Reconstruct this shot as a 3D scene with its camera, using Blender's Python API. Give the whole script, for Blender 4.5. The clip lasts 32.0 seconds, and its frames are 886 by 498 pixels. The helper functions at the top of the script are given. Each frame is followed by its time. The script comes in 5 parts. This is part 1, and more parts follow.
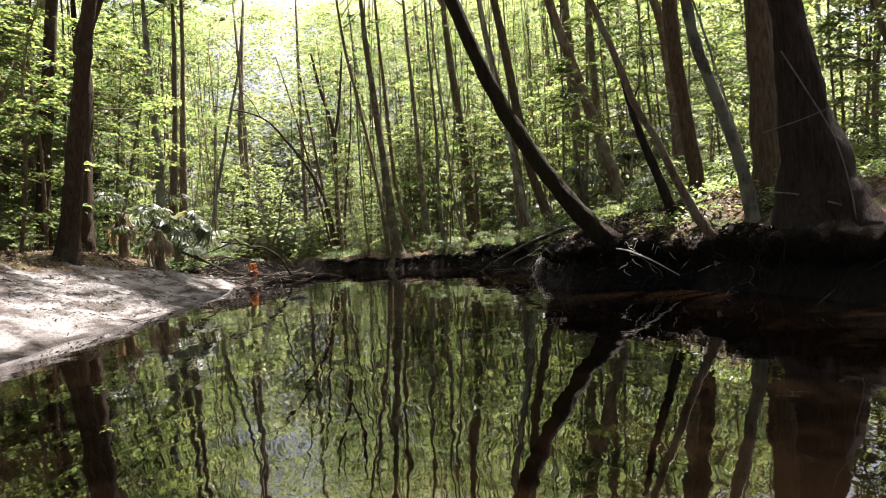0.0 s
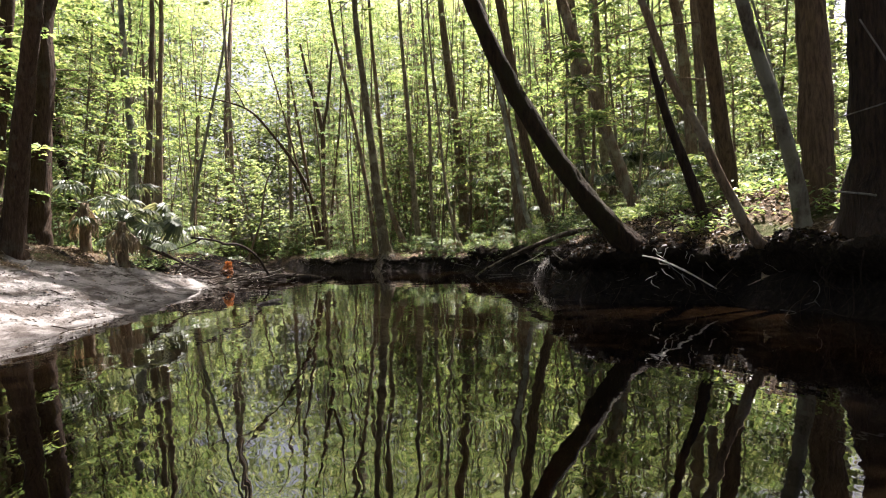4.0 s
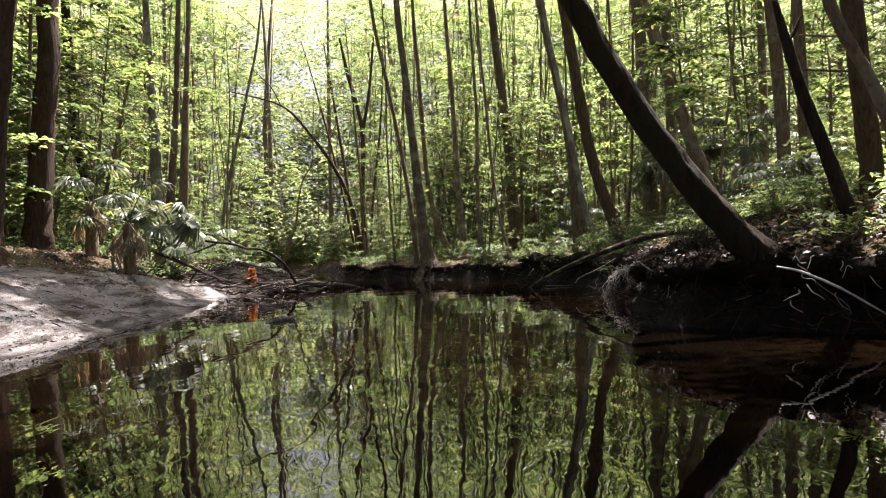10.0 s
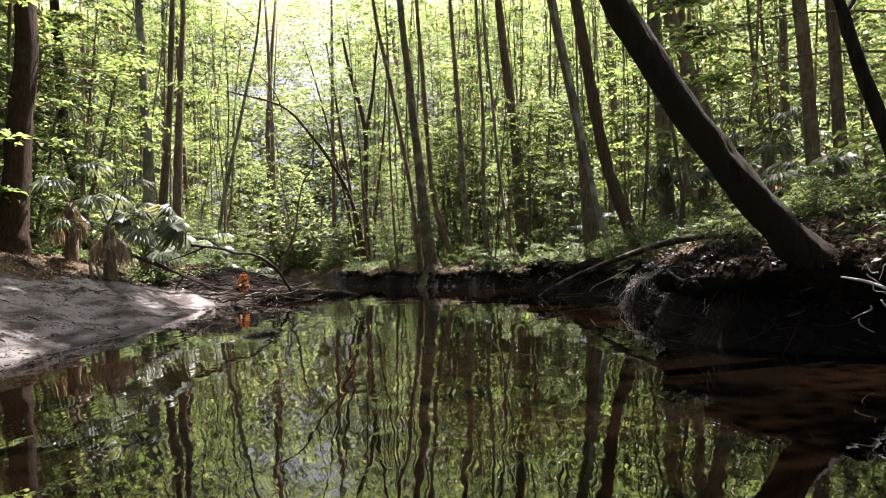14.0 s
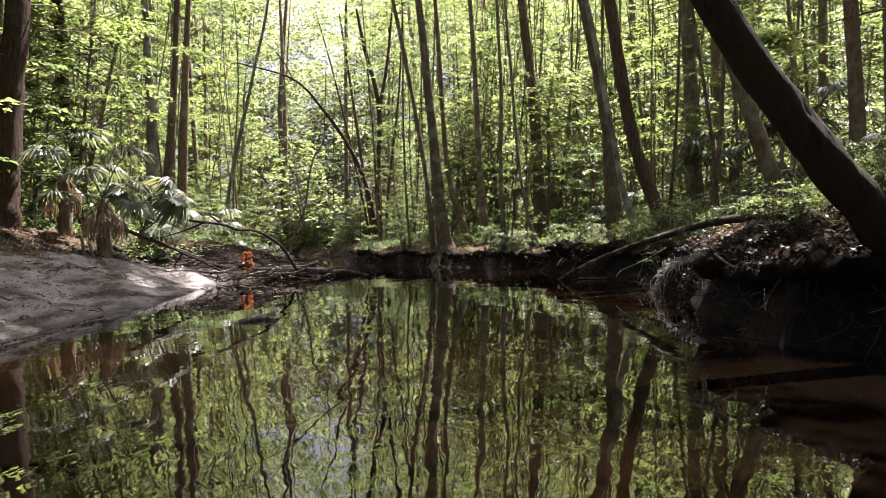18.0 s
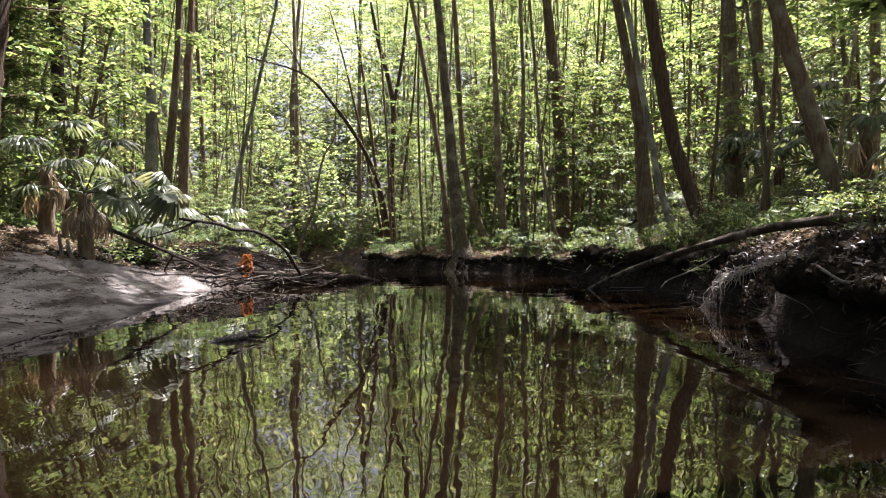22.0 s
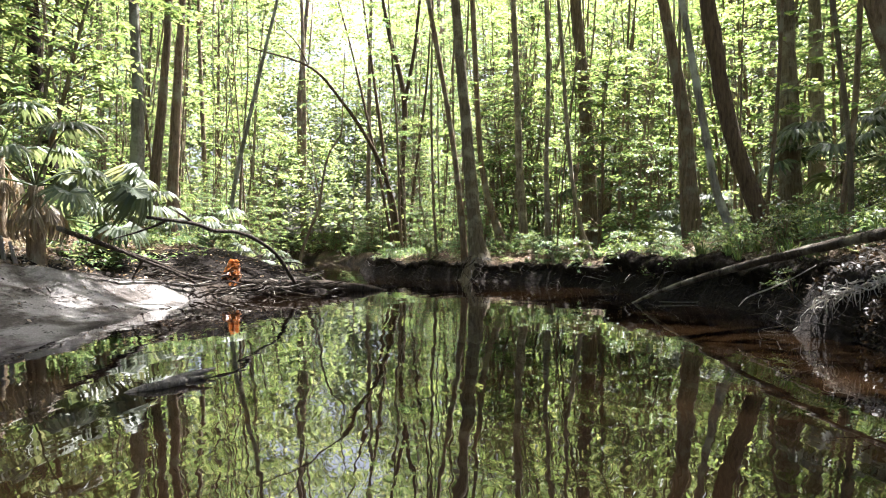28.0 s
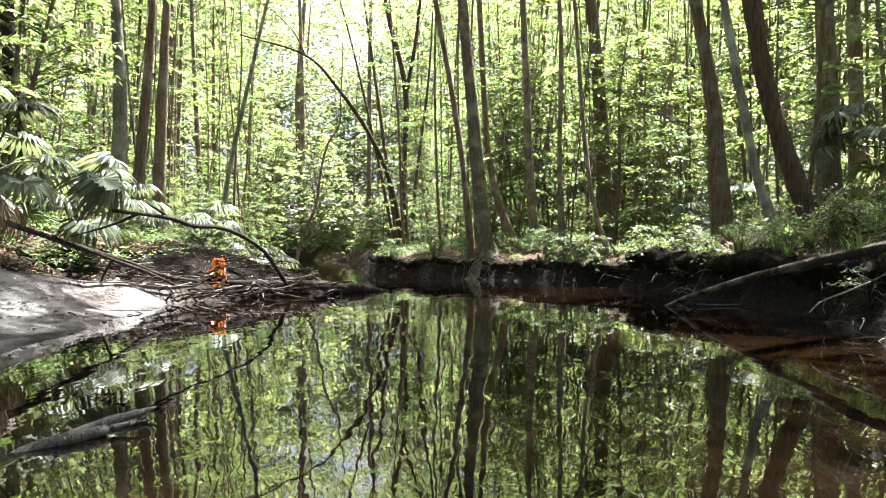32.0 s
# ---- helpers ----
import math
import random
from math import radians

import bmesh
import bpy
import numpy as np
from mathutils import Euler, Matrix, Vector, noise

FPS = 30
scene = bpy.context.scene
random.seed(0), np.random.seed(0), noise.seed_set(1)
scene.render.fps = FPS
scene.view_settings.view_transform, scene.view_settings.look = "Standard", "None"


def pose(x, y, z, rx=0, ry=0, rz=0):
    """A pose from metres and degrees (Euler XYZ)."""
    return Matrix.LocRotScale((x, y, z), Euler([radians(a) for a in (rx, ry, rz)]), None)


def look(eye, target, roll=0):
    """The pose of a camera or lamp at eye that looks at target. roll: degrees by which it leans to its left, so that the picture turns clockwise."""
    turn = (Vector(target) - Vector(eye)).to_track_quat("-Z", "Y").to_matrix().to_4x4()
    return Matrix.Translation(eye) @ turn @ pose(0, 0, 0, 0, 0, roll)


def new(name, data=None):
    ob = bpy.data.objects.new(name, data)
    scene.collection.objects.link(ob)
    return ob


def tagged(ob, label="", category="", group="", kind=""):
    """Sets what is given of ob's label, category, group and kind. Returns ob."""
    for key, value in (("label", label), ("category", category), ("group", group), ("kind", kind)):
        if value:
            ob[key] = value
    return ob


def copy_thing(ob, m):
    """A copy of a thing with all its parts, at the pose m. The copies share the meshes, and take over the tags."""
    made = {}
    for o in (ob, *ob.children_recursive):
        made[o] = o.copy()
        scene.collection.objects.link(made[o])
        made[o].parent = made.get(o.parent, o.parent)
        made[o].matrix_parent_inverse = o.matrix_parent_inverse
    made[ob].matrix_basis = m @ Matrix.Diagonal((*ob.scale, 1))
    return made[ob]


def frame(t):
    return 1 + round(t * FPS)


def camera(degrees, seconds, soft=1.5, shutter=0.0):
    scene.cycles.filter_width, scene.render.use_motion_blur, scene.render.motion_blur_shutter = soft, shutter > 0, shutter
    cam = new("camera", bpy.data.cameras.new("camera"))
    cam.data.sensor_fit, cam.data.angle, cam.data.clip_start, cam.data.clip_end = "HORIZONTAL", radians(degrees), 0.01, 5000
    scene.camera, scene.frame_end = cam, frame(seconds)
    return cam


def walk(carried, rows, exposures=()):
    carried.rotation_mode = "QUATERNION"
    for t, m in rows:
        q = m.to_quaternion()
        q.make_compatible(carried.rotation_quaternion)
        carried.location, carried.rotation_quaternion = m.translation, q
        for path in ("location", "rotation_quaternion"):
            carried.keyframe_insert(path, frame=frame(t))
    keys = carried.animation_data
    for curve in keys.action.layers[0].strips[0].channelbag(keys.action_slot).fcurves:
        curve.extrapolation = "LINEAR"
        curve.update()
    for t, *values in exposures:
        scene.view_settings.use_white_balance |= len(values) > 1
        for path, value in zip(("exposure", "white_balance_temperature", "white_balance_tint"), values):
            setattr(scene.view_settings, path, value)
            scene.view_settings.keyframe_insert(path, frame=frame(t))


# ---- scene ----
from mathutils.bvhtree import BVHTree

cam = camera(58.01, 32.0, soft=1.05)
# seconds, x, y, z, yaw, pitch, roll of the slow glide up the creek
PATH = [
    (0, 0.000, -0.000, 0.749, -4.08, -0.31, 3.52),
    (0.5, 0.002, 0.207, 0.750, -3.42, 0.07, 3.25),
    (1, 0.004, 0.413, 0.750, -2.60, 0.21, 3.03),
    (1.5, 0.008, 0.619, 0.750, -1.64, 0.22, 2.88),
    (2, 0.014, 0.823, 0.749, -0.61, 0.10, 2.80),
    (2.5, 0.022, 1.026, 0.748, -0.99, -0.14, 2.76),
    (3, 0.032, 1.228, 0.747, -3.16, -0.50, 2.72),
    (3.5, 0.042, 1.428, 0.746, -4.53, -0.56, 2.63),
    (5.5, 0.043, 2.262, 0.755, -4.84, 1.68, 1.07),
    (6, 0.043, 2.472, 0.754, -4.45, 1.06, 1.15),
    (6.5, 0.045, 2.680, 0.752, -3.87, -0.23, 1.32),
    (7, 0.049, 2.887, 0.750, -3.31, -1.39, 1.50),
    (7.5, 0.056, 3.089, 0.749, -2.69, -2.07, 1.65),
    (8, 0.065, 3.285, 0.747, -2.14, -2.10, 1.76),
    (8.5, 0.080, 3.473, 0.747, -1.73, -1.27, 1.81),
    (9, 0.099, 3.650, 0.746, -1.68, 0.06, 1.83),
    (9.5, 0.120, 3.816, 0.746, -1.83, 0.26, 1.82),
    (10, 0.137, 3.977, 0.745, -1.73, 0.37, 1.82),
    (10.5, 0.149, 4.138, 0.745, -1.67, 0.55, 1.87),
    (11, 0.157, 4.297, 0.744, -1.57, 0.68, 1.94),
    (11.5, 0.165, 4.450, 0.744, -1.50, 0.85, 1.99),
    (12, 0.176, 4.592, 0.745, -1.40, 1.03, 1.99),
    (12.5, 0.192, 4.719, 0.747, -1.40, 1.20, 1.93),
    (13, 0.209, 4.835, 0.748, -1.36, 1.19, 1.85),
    (13.5, 0.224, 4.942, 0.749, -1.29, 1.00, 1.75),
    (14, 0.237, 5.043, 0.750, -1.25, 0.78, 1.64),
    (14.5, 0.248, 5.139, 0.750, -1.18, 0.54, 1.53),
    (16.5, 0.266, 5.483, 0.750, -0.78, -0.04, 0.92),
    (17, 0.259, 5.635, 0.750, -0.59, -0.30, 0.89),
    (17.5, 0.251, 5.796, 0.750, -0.44, -0.50, 0.87),
    (18, 0.241, 5.964, 0.750, -0.28, -0.66, 0.85),
    (18.5, 0.231, 6.136, 0.749, -0.11, -0.82, 0.84),
    (19, 0.221, 6.310, 0.749, 0.00, -0.85, 0.81),
    (19.5, 0.210, 6.484, 0.749, 0.11, -0.91, 0.75),
    (20, 0.200, 6.658, 0.749, 0.19, -0.90, 0.68),
    (20.5, 0.192, 6.833, 0.749, 0.29, -0.85, 0.61),
    (21, 0.184, 7.008, 0.749, 0.39, -0.72, 0.51),
    (21.5, 0.177, 7.183, 0.749, 0.51, -0.58, 0.39),
    (22, 0.172, 7.359, 0.750, 0.69, -0.40, 0.27),
    (22.5, 0.166, 7.535, 0.750, 0.75, -0.36, 0.15),
    (23, 0.159, 7.711, 0.750, 0.84, -0.34, 0.06),
    (23.5, 0.151, 7.886, 0.751, 0.88, -0.34, 0.03),
    (24, 0.142, 8.059, 0.751, 0.96, -0.34, 0.04),
    (24.5, 0.132, 8.231, 0.751, 1.05, -0.36, 0.07),
    (25, 0.122, 8.399, 0.751, 1.14, -0.40, 0.12),
    (25.5, 0.111, 8.565, 0.751, 1.17, -0.39, 0.17),
    (27.5, 0.069, 9.189, 0.754, 1.38, -0.13, -0.05),
    (28, 0.055, 9.347, 0.754, 1.47, -0.06, -0.11),
    (28.5, 0.040, 9.505, 0.753, 1.52, -0.08, -0.17),
    (29, 0.025, 9.664, 0.753, 1.54, -0.15, -0.22),
    (29.5, 0.009, 9.821, 0.752, 1.54, -0.17, -0.26),
    (30, -0.008, 9.979, 0.751, 1.55, -0.24, -0.27),
    (30.5, -0.023, 10.136, 0.749, 1.57, -0.22, -0.24),
    (31, -0.038, 10.293, 0.748, 1.59, -0.22, -0.16),
    (31.5, -0.052, 10.451, 0.745, 1.62, -0.19, -0.04),
    (32, -0.066, 10.610, 0.743, 1.57, -0.25, 0.13),
]
EXPOSURES = [(0, 2.6, 6350, 18), (7, 2.72, 6300, 21), (12, 2.58, 6240, 22), (16, 2.66, 6220, 23), (21, 2.72, 6160, 23), (25, 2.92, 6000, 21), (28, 3.47, 5950, 14), (32, 3.55, 5900, 12)]
walk(cam, [(t, pose(x, y, z, 90 + pitch, roll, yaw)) for t, x, y, z, yaw, pitch, roll in PATH], EXPOSURES)

# ---- light: a high sun ahead and a clear sky above the canopy ----
SUN_ELEVATION, SUN_AZIMUTH = 63.0, 32.0      # azimuth from straight ahead, to the right positive
world = bpy.data.worlds.new("sky")
scene.world = world
world.use_nodes = True
wn = world.node_tree
sky = wn.nodes.new("ShaderNodeTexSky")
sky.sky_type, sky.sun_disc = "NISHITA", False
sky.sun_elevation, sky.sun_rotation = radians(SUN_ELEVATION), radians(SUN_AZIMUTH)
sky.air_density, sky.dust_density, sky.ozone_density = 0.7, 7.0, 0.4
wn.links.new(sky.outputs[0], wn.nodes["Background"].inputs[0])
wn.nodes["Background"].inputs[1].default_value = 0.052
sun = new("sun", bpy.data.lights.new("sun", "SUN"))
sun.data.energy, sun.data.angle, sun.data.color = 5.0, radians(0.6), (1.0, 0.95, 0.86)
sa, se = radians(SUN_AZIMUTH), radians(SUN_ELEVATION)
sun_way = Vector((math.sin(sa) * math.cos(se), math.cos(sa) * math.cos(se), math.sin(se)))
sun.matrix_world = look(sun_way * 60, (0, 0, 0))
scene.view_settings.exposure = 0.0


# ---- materials ----
def material(name, rough=0.8):
    m = bpy.data.materials.new(name)
    m.use_nodes = True
    b = m.node_tree.nodes["Principled BSDF"]
    b.inputs["Roughness"].default_value = rough
    b.inputs["Specular IOR Level"].default_value = 0.25
    return m, m.node_tree, b


def node(nt, kind, **inputs):
    n = nt.nodes.new(kind)
    for k, v in inputs.items():
        n.inputs[k.replace("_", " ")].default_value = v
    return n


def noise_node(nt, scale, detail=4.0, rough=0.6, stretch=None, coords="Object"):
    tc = nt.nodes.new("ShaderNodeTexCoord")
    n = node(nt, "ShaderNodeTexNoise", Scale=scale, Detail=detail, Roughness=rough)
    if stretch:
        mp = nt.nodes.new("ShaderNodeMapping")
        mp.inputs["Scale"].default_value = stretch
        nt.links.new(tc.outputs[coords], mp.inputs[0])
        nt.links.new(mp.outputs[0], n.inputs["Vector"])
    else:
        nt.links.new(tc.outputs[coords], n.inputs["Vector"])
    return n


def ramp(nt, fac, *stops):
    r = nt.nodes.new("ShaderNodeValToRGB")
    while len(r.color_ramp.elements) < len(stops):
        r.color_ramp.elements.new(0.5)
    for e, (p, c) in zip(r.color_ramp.elements, stops):
        e.position, e.color = p, (*c, 1)
    nt.links.new(fac, r.inputs[0])
    return r


def mix(nt, fac, a, b, blend="MIX"):
    m = nt.nodes.new("ShaderNodeMix")
    m.data_type, m.blend_type = "RGBA", blend
    for sock, v in ((m.inputs[0], fac), (m.inputs[6], a), (m.inputs[7], b)):
        if isinstance(v, (int, float)):
            sock.default_value = v
        elif isinstance(v, tuple):
            sock.default_value = (*v, 1)
        else:
            nt.links.new(v, sock)
    return m.outputs[2]


def bump(nt, height, bsdf, strength=0.5, distance=0.02):
    b = node(nt, "ShaderNodeBump", Strength=strength, Distance=distance)
    nt.links.new(height, b.inputs["Height"])
    nt.links.new(b.outputs[0], bsdf.inputs["Normal"])


def bark(name, dark, light, patch=None, amount=0.5):
    """Furrowed bark: long grain, blotches of lichen or moss."""
    m, nt, b = material(name, 0.9)
    grain = noise_node(nt, 9.0, 6.0, 0.7, (3.0, 3.0, 0.45))
    col = ramp(nt, grain.outputs[0], (0.3, dark), (0.72, light)).outputs[0]
    if patch:
        spots = noise_node(nt, 2.3, 5.0, 0.65)
        mask = ramp(nt, spots.outputs[0], (amount - 0.06, (0, 0, 0)), (amount + 0.08, (1, 1, 1)))
        col = mix(nt, mask.outputs[0], col, patch)
    oi = nt.nodes.new("ShaderNodeObjectInfo")
    tone = node(nt, "ShaderNodeMapRange", To_Min=0.75, To_Max=1.25)
    nt.links.new(oi.outputs["Random"], tone.inputs[0])
    hsv = nt.nodes.new("ShaderNodeHueSaturation")
    nt.links.new(tone.outputs[0], hsv.inputs["Value"])
    nt.links.new(col, hsv.inputs["Color"])
    nt.links.new(hsv.outputs[0], b.inputs["Base Color"])
    b.inputs["Specular IOR Level"].default_value = 0.12
    bump(nt, grain.outputs[0], b, 1.0, 0.07)
    return m


def leaf(name, dark, light, yellow, glow=0.5, gloss=0.28):
    """Thin leaf blades: reflected and transmitted light, each blade its own tint."""
    m, nt, b = material(name, 0.46)
    b.inputs["Specular IOR Level"].default_value = gloss
    geo = nt.nodes.new("ShaderNodeNewGeometry")
    oi = nt.nodes.new("ShaderNodeObjectInfo")
    r = ramp(nt, geo.outputs["Random Per Island"], (0.0, dark), (0.6, light), (1.0, yellow))
    tone = node(nt, "ShaderNodeMapRange", To_Min=0.6, To_Max=1.3)
    nt.links.new(oi.outputs["Random"], tone.inputs[0])
    hsv = nt.nodes.new("ShaderNodeHueSaturation")
    nt.links.new(tone.outputs[0], hsv.inputs["Value"])
    nt.links.new(r.outputs[0], hsv.inputs["Color"])
    nt.links.new(hsv.outputs[0], b.inputs["Base Color"])
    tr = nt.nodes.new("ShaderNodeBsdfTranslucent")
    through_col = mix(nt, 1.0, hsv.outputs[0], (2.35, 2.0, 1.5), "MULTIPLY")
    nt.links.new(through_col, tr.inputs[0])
    ms = node(nt, "ShaderNodeMixShader", Fac=glow)
    nt.links.new(b.outputs[0], ms.inputs[1])
    nt.links.new(tr.outputs[0], ms.inputs[2])
    nt.links.new(ms.outputs[0], nt.nodes["Material Output"].inputs[0])
    return m


BARK_BROWN = bark("brown_bark", (0.055, 0.038, 0.024), (0.25, 0.18, 0.118), (0.23, 0.21, 0.15), 0.57)
BARK_RED = bark("red_brown_bark", (0.032, 0.021, 0.013), (0.145, 0.1, 0.062))
BARK_DARK = bark("near_black_bark", (0.007, 0.005, 0.004), (0.042, 0.028, 0.019))
BARK_UMBER = bark("umber_bark", (0.018, 0.011, 0.007), (0.1, 0.063, 0.04), (0.09, 0.078, 0.055), 0.62)
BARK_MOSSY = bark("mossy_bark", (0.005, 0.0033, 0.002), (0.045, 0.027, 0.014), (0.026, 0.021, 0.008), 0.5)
BARK_PALE = bark("pale_lichen_bark", (0.07, 0.06, 0.045), (0.23, 0.21, 0.165), (0.28, 0.28, 0.22), 0.5)
BARK_GREY = bark("grey_bark", (0.06, 0.047, 0.032), (0.24, 0.192, 0.132), (0.29, 0.26, 0.19), 0.56)
WOOD_PALE = bark("bleached_driftwood", (0.14, 0.12, 0.10), (0.4, 0.36, 0.31))
# pale root wood, whitened further to paint direct sun on shaded roots
WOOD_SUN_WHITENED = bark("sunlight_toned_root", (0.34, 0.31, 0.27), (0.66, 0.62, 0.55))
WOOD_GREY = bark("weathered_grey_driftwood", (0.06, 0.055, 0.05), (0.2, 0.185, 0.165))
WOOD_LOG = bark("lichened_log", (0.014, 0.01, 0.007), (0.07, 0.052, 0.034), (0.2, 0.175, 0.13), 0.57)
WOOD_WET = bark("wet_driftwood", (0.01, 0.008, 0.006), (0.06, 0.045, 0.033), (0.15, 0.13, 0.1), 0.62)
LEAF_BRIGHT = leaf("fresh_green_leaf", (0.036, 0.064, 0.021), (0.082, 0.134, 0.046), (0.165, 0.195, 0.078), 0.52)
# distant leaves: haze and soft brightness painted in as a paler, more translucent green
LEAF_HAZE_PALED = leaf("distant_haze_paled_leaf", (0.062, 0.095, 0.044), (0.108, 0.158, 0.074), (0.18, 0.21, 0.11), 0.66)
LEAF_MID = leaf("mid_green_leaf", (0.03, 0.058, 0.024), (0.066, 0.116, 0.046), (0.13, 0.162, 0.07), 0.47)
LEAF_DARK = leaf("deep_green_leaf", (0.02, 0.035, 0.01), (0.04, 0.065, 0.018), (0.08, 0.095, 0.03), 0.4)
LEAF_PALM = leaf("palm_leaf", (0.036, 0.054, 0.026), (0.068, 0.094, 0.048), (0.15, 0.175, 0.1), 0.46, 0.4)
LEAF_DEAD = leaf("dead_palm_leaf", (0.11, 0.085, 0.055), (0.19, 0.155, 0.105), (0.32, 0.27, 0.19), 0.25)
LEAF_ORANGE = leaf("orange_dead_leaf", (0.11, 0.036, 0.012), (0.2, 0.078, 0.024), (0.3, 0.14, 0.055), 0.3)
DEBRIS = leaf("very_dark_leaf", (0.008, 0.006, 0.004), (0.02, 0.014, 0.009), (0.05, 0.035, 0.022), 0.1, 0.1)
# litter with the shade of the high bank put into its colour
LITTER_SHADED = leaf("shade_darkened_litter_leaf", (0.01, 0.0075, 0.005), (0.03, 0.022, 0.014), (0.08, 0.06, 0.04), 0.1, 0.1)
LITTER_PALE = leaf("pale_litter_leaf", (0.09, 0.07, 0.048), (0.2, 0.165, 0.12), (0.36, 0.31, 0.24), 0.2, 0.1)
LITTER = leaf("dry_litter_leaf", (0.07, 0.045, 0.026), (0.17, 0.12, 0.08), (0.36, 0.31, 0.24), 0.15, 0.1)


def ground_material():
    m, nt, b = material("creek_bank_ground", 0.95)
    b.inputs["Specular IOR Level"].default_value = 0.08
    att = nt.nodes.new("ShaderNodeAttribute")
    att.attribute_name = "soil"
    sep = nt.nodes.new("ShaderNodeSeparateColor")
    nt.links.new(att.outputs["Color"], sep.inputs[0])
    fine = noise_node(nt, 14.0, 8.0, 0.7)
    broad = noise_node(nt, 1.3, 5.0, 0.6)
    speck = noise_node(nt, 60.0, 3.0, 0.6)
    litter = ramp(nt, fine.outputs[0], (0.28, (0.02, 0.014, 0.009)), (0.5, (0.07, 0.048, 0.03)), (0.7, (0.19, 0.145, 0.1))).outputs[0]
    green = ramp(nt, broad.outputs[0], (0.52, (0, 0, 0)), (0.66, (0.6, 0.6, 0.6)))
    litter = mix(nt, green.outputs[0], litter, (0.06, 0.085, 0.025))
    streak = noise_node(nt, 3.2, 7.0, 0.65, (1.0, 0.3, 1.0))
    sand = ramp(nt, speck.outputs[0], (0.3, (0.17, 0.16, 0.15)), (0.7, (0.29, 0.275, 0.26))).outputs[0]
    damp = ramp(nt, streak.outputs[0], (0.42, (0.34, 0.31, 0.29)), (0.55, (1, 1, 1)))
    sand = mix(nt, 1.0, sand, damp.outputs[0], "MULTIPLY")
    # wet soil colour, taken near black to paint in the bank's shade too
    mud_shade = ramp(nt, fine.outputs[0], (0.35, (0.005, 0.0038, 0.0028)), (0.57, (0.014, 0.0105, 0.0078)), (0.76, (0.036, 0.028, 0.021))).outputs[0]
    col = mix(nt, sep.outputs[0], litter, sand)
    col = mix(nt, sep.outputs[1], col, mud_shade)
    nt.links.new(col, b.inputs["Base Color"])
    bump(nt, fine.outputs[0], b, 1.0, 0.1)
    return m


def water_material():
    """Still, tea-coloured water: a mirror at a low angle, brown sand shining through near the banks."""
    m, nt, b = material("dark_tannin_water", 0.015)
    b.inputs["IOR"].default_value = 1.45
    b.inputs["Specular IOR Level"].default_value = 0.5
    n = noise_node(nt, 0.35, 3.0, 0.5)
    col = ramp(nt, n.outputs[0], (0.4, (0.0015, 0.001, 0.0006)), (0.75, (0.005, 0.0026, 0.001))).outputs[0]
    att = nt.nodes.new("ShaderNodeAttribute")
    att.attribute_name = "shoal"
    col = mix(nt, att.outputs["Fac"], col, (0.06, 0.032, 0.013))
    nt.links.new(col, b.inputs["Base Color"])
    rip = noise_node(nt, 1.1, 2.0, 0.5, (1.0, 0.45, 1.0))
    rip2 = noise_node(nt, 7.0, 2.0, 0.5, (1.0, 0.3, 1.0))
    add = node(nt, "ShaderNodeMath")
    add.operation = "MULTIPLY_ADD"
    nt.links.new(rip2.outputs[0], add.inputs[0])
    add.inputs[1].default_value = 0.12
    nt.links.new(rip.outputs[0], add.inputs[2])
    bump(nt, add.outputs[0], b, 0.2, 0.05)
    return m


def soil_material():
    m, nt, b = material("matted_bank_soil", 0.95)
    b.inputs["Specular IOR Level"].default_value = 0.05
    fine = noise_node(nt, 22.0, 8.0, 0.75)
    broad = noise_node(nt, 4.0, 5.0, 0.7)
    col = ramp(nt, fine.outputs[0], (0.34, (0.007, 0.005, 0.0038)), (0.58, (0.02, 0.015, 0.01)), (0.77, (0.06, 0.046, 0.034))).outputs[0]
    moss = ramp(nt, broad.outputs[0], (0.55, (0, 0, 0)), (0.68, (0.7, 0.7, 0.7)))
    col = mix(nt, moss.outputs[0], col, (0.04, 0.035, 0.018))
    nt.links.new(col, b.inputs["Base Color"])
    bump(nt, fine.outputs[0], b, 1.0, 0.12)
    return m


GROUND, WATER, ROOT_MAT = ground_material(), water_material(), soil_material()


# ---- mesh helpers ----
def part(name, data, mat, parent=None, label=""):
    """Links a bmesh or a mesh as one object under a thing or a part."""
    if isinstance(data, bmesh.types.BMesh):
        me = bpy.data.meshes.new(name)
        data.to_mesh(me)
        data.free()
    else:
        me = data
    if mat and not me.materials:
        me.materials.append(mat)
    ob = new(name, me)
    if parent:
        ob.parent = parent
    return tagged(ob, label)


def curve_points(pts, steps):
    """Points and radii along a smooth line through the control points (x, y, z, r)."""
    P = [Vector(p) for p in pts]
    P = [P[0] * 2 - P[1]] + P + [P[-1] * 2 - P[-2]]
    out = []
    for i in range(1, len(P) - 2):
        a, b, c, d = P[i - 1:i + 3]
        for k in range(steps):
            t = k / steps
            out.append(0.5 * (2 * b + (c - a) * t + (2 * a - 5 * b + 4 * c - d) * t * t + (3 * b - a - 3 * c + d) * t ** 3))
    out.append(P[-2])
    return out


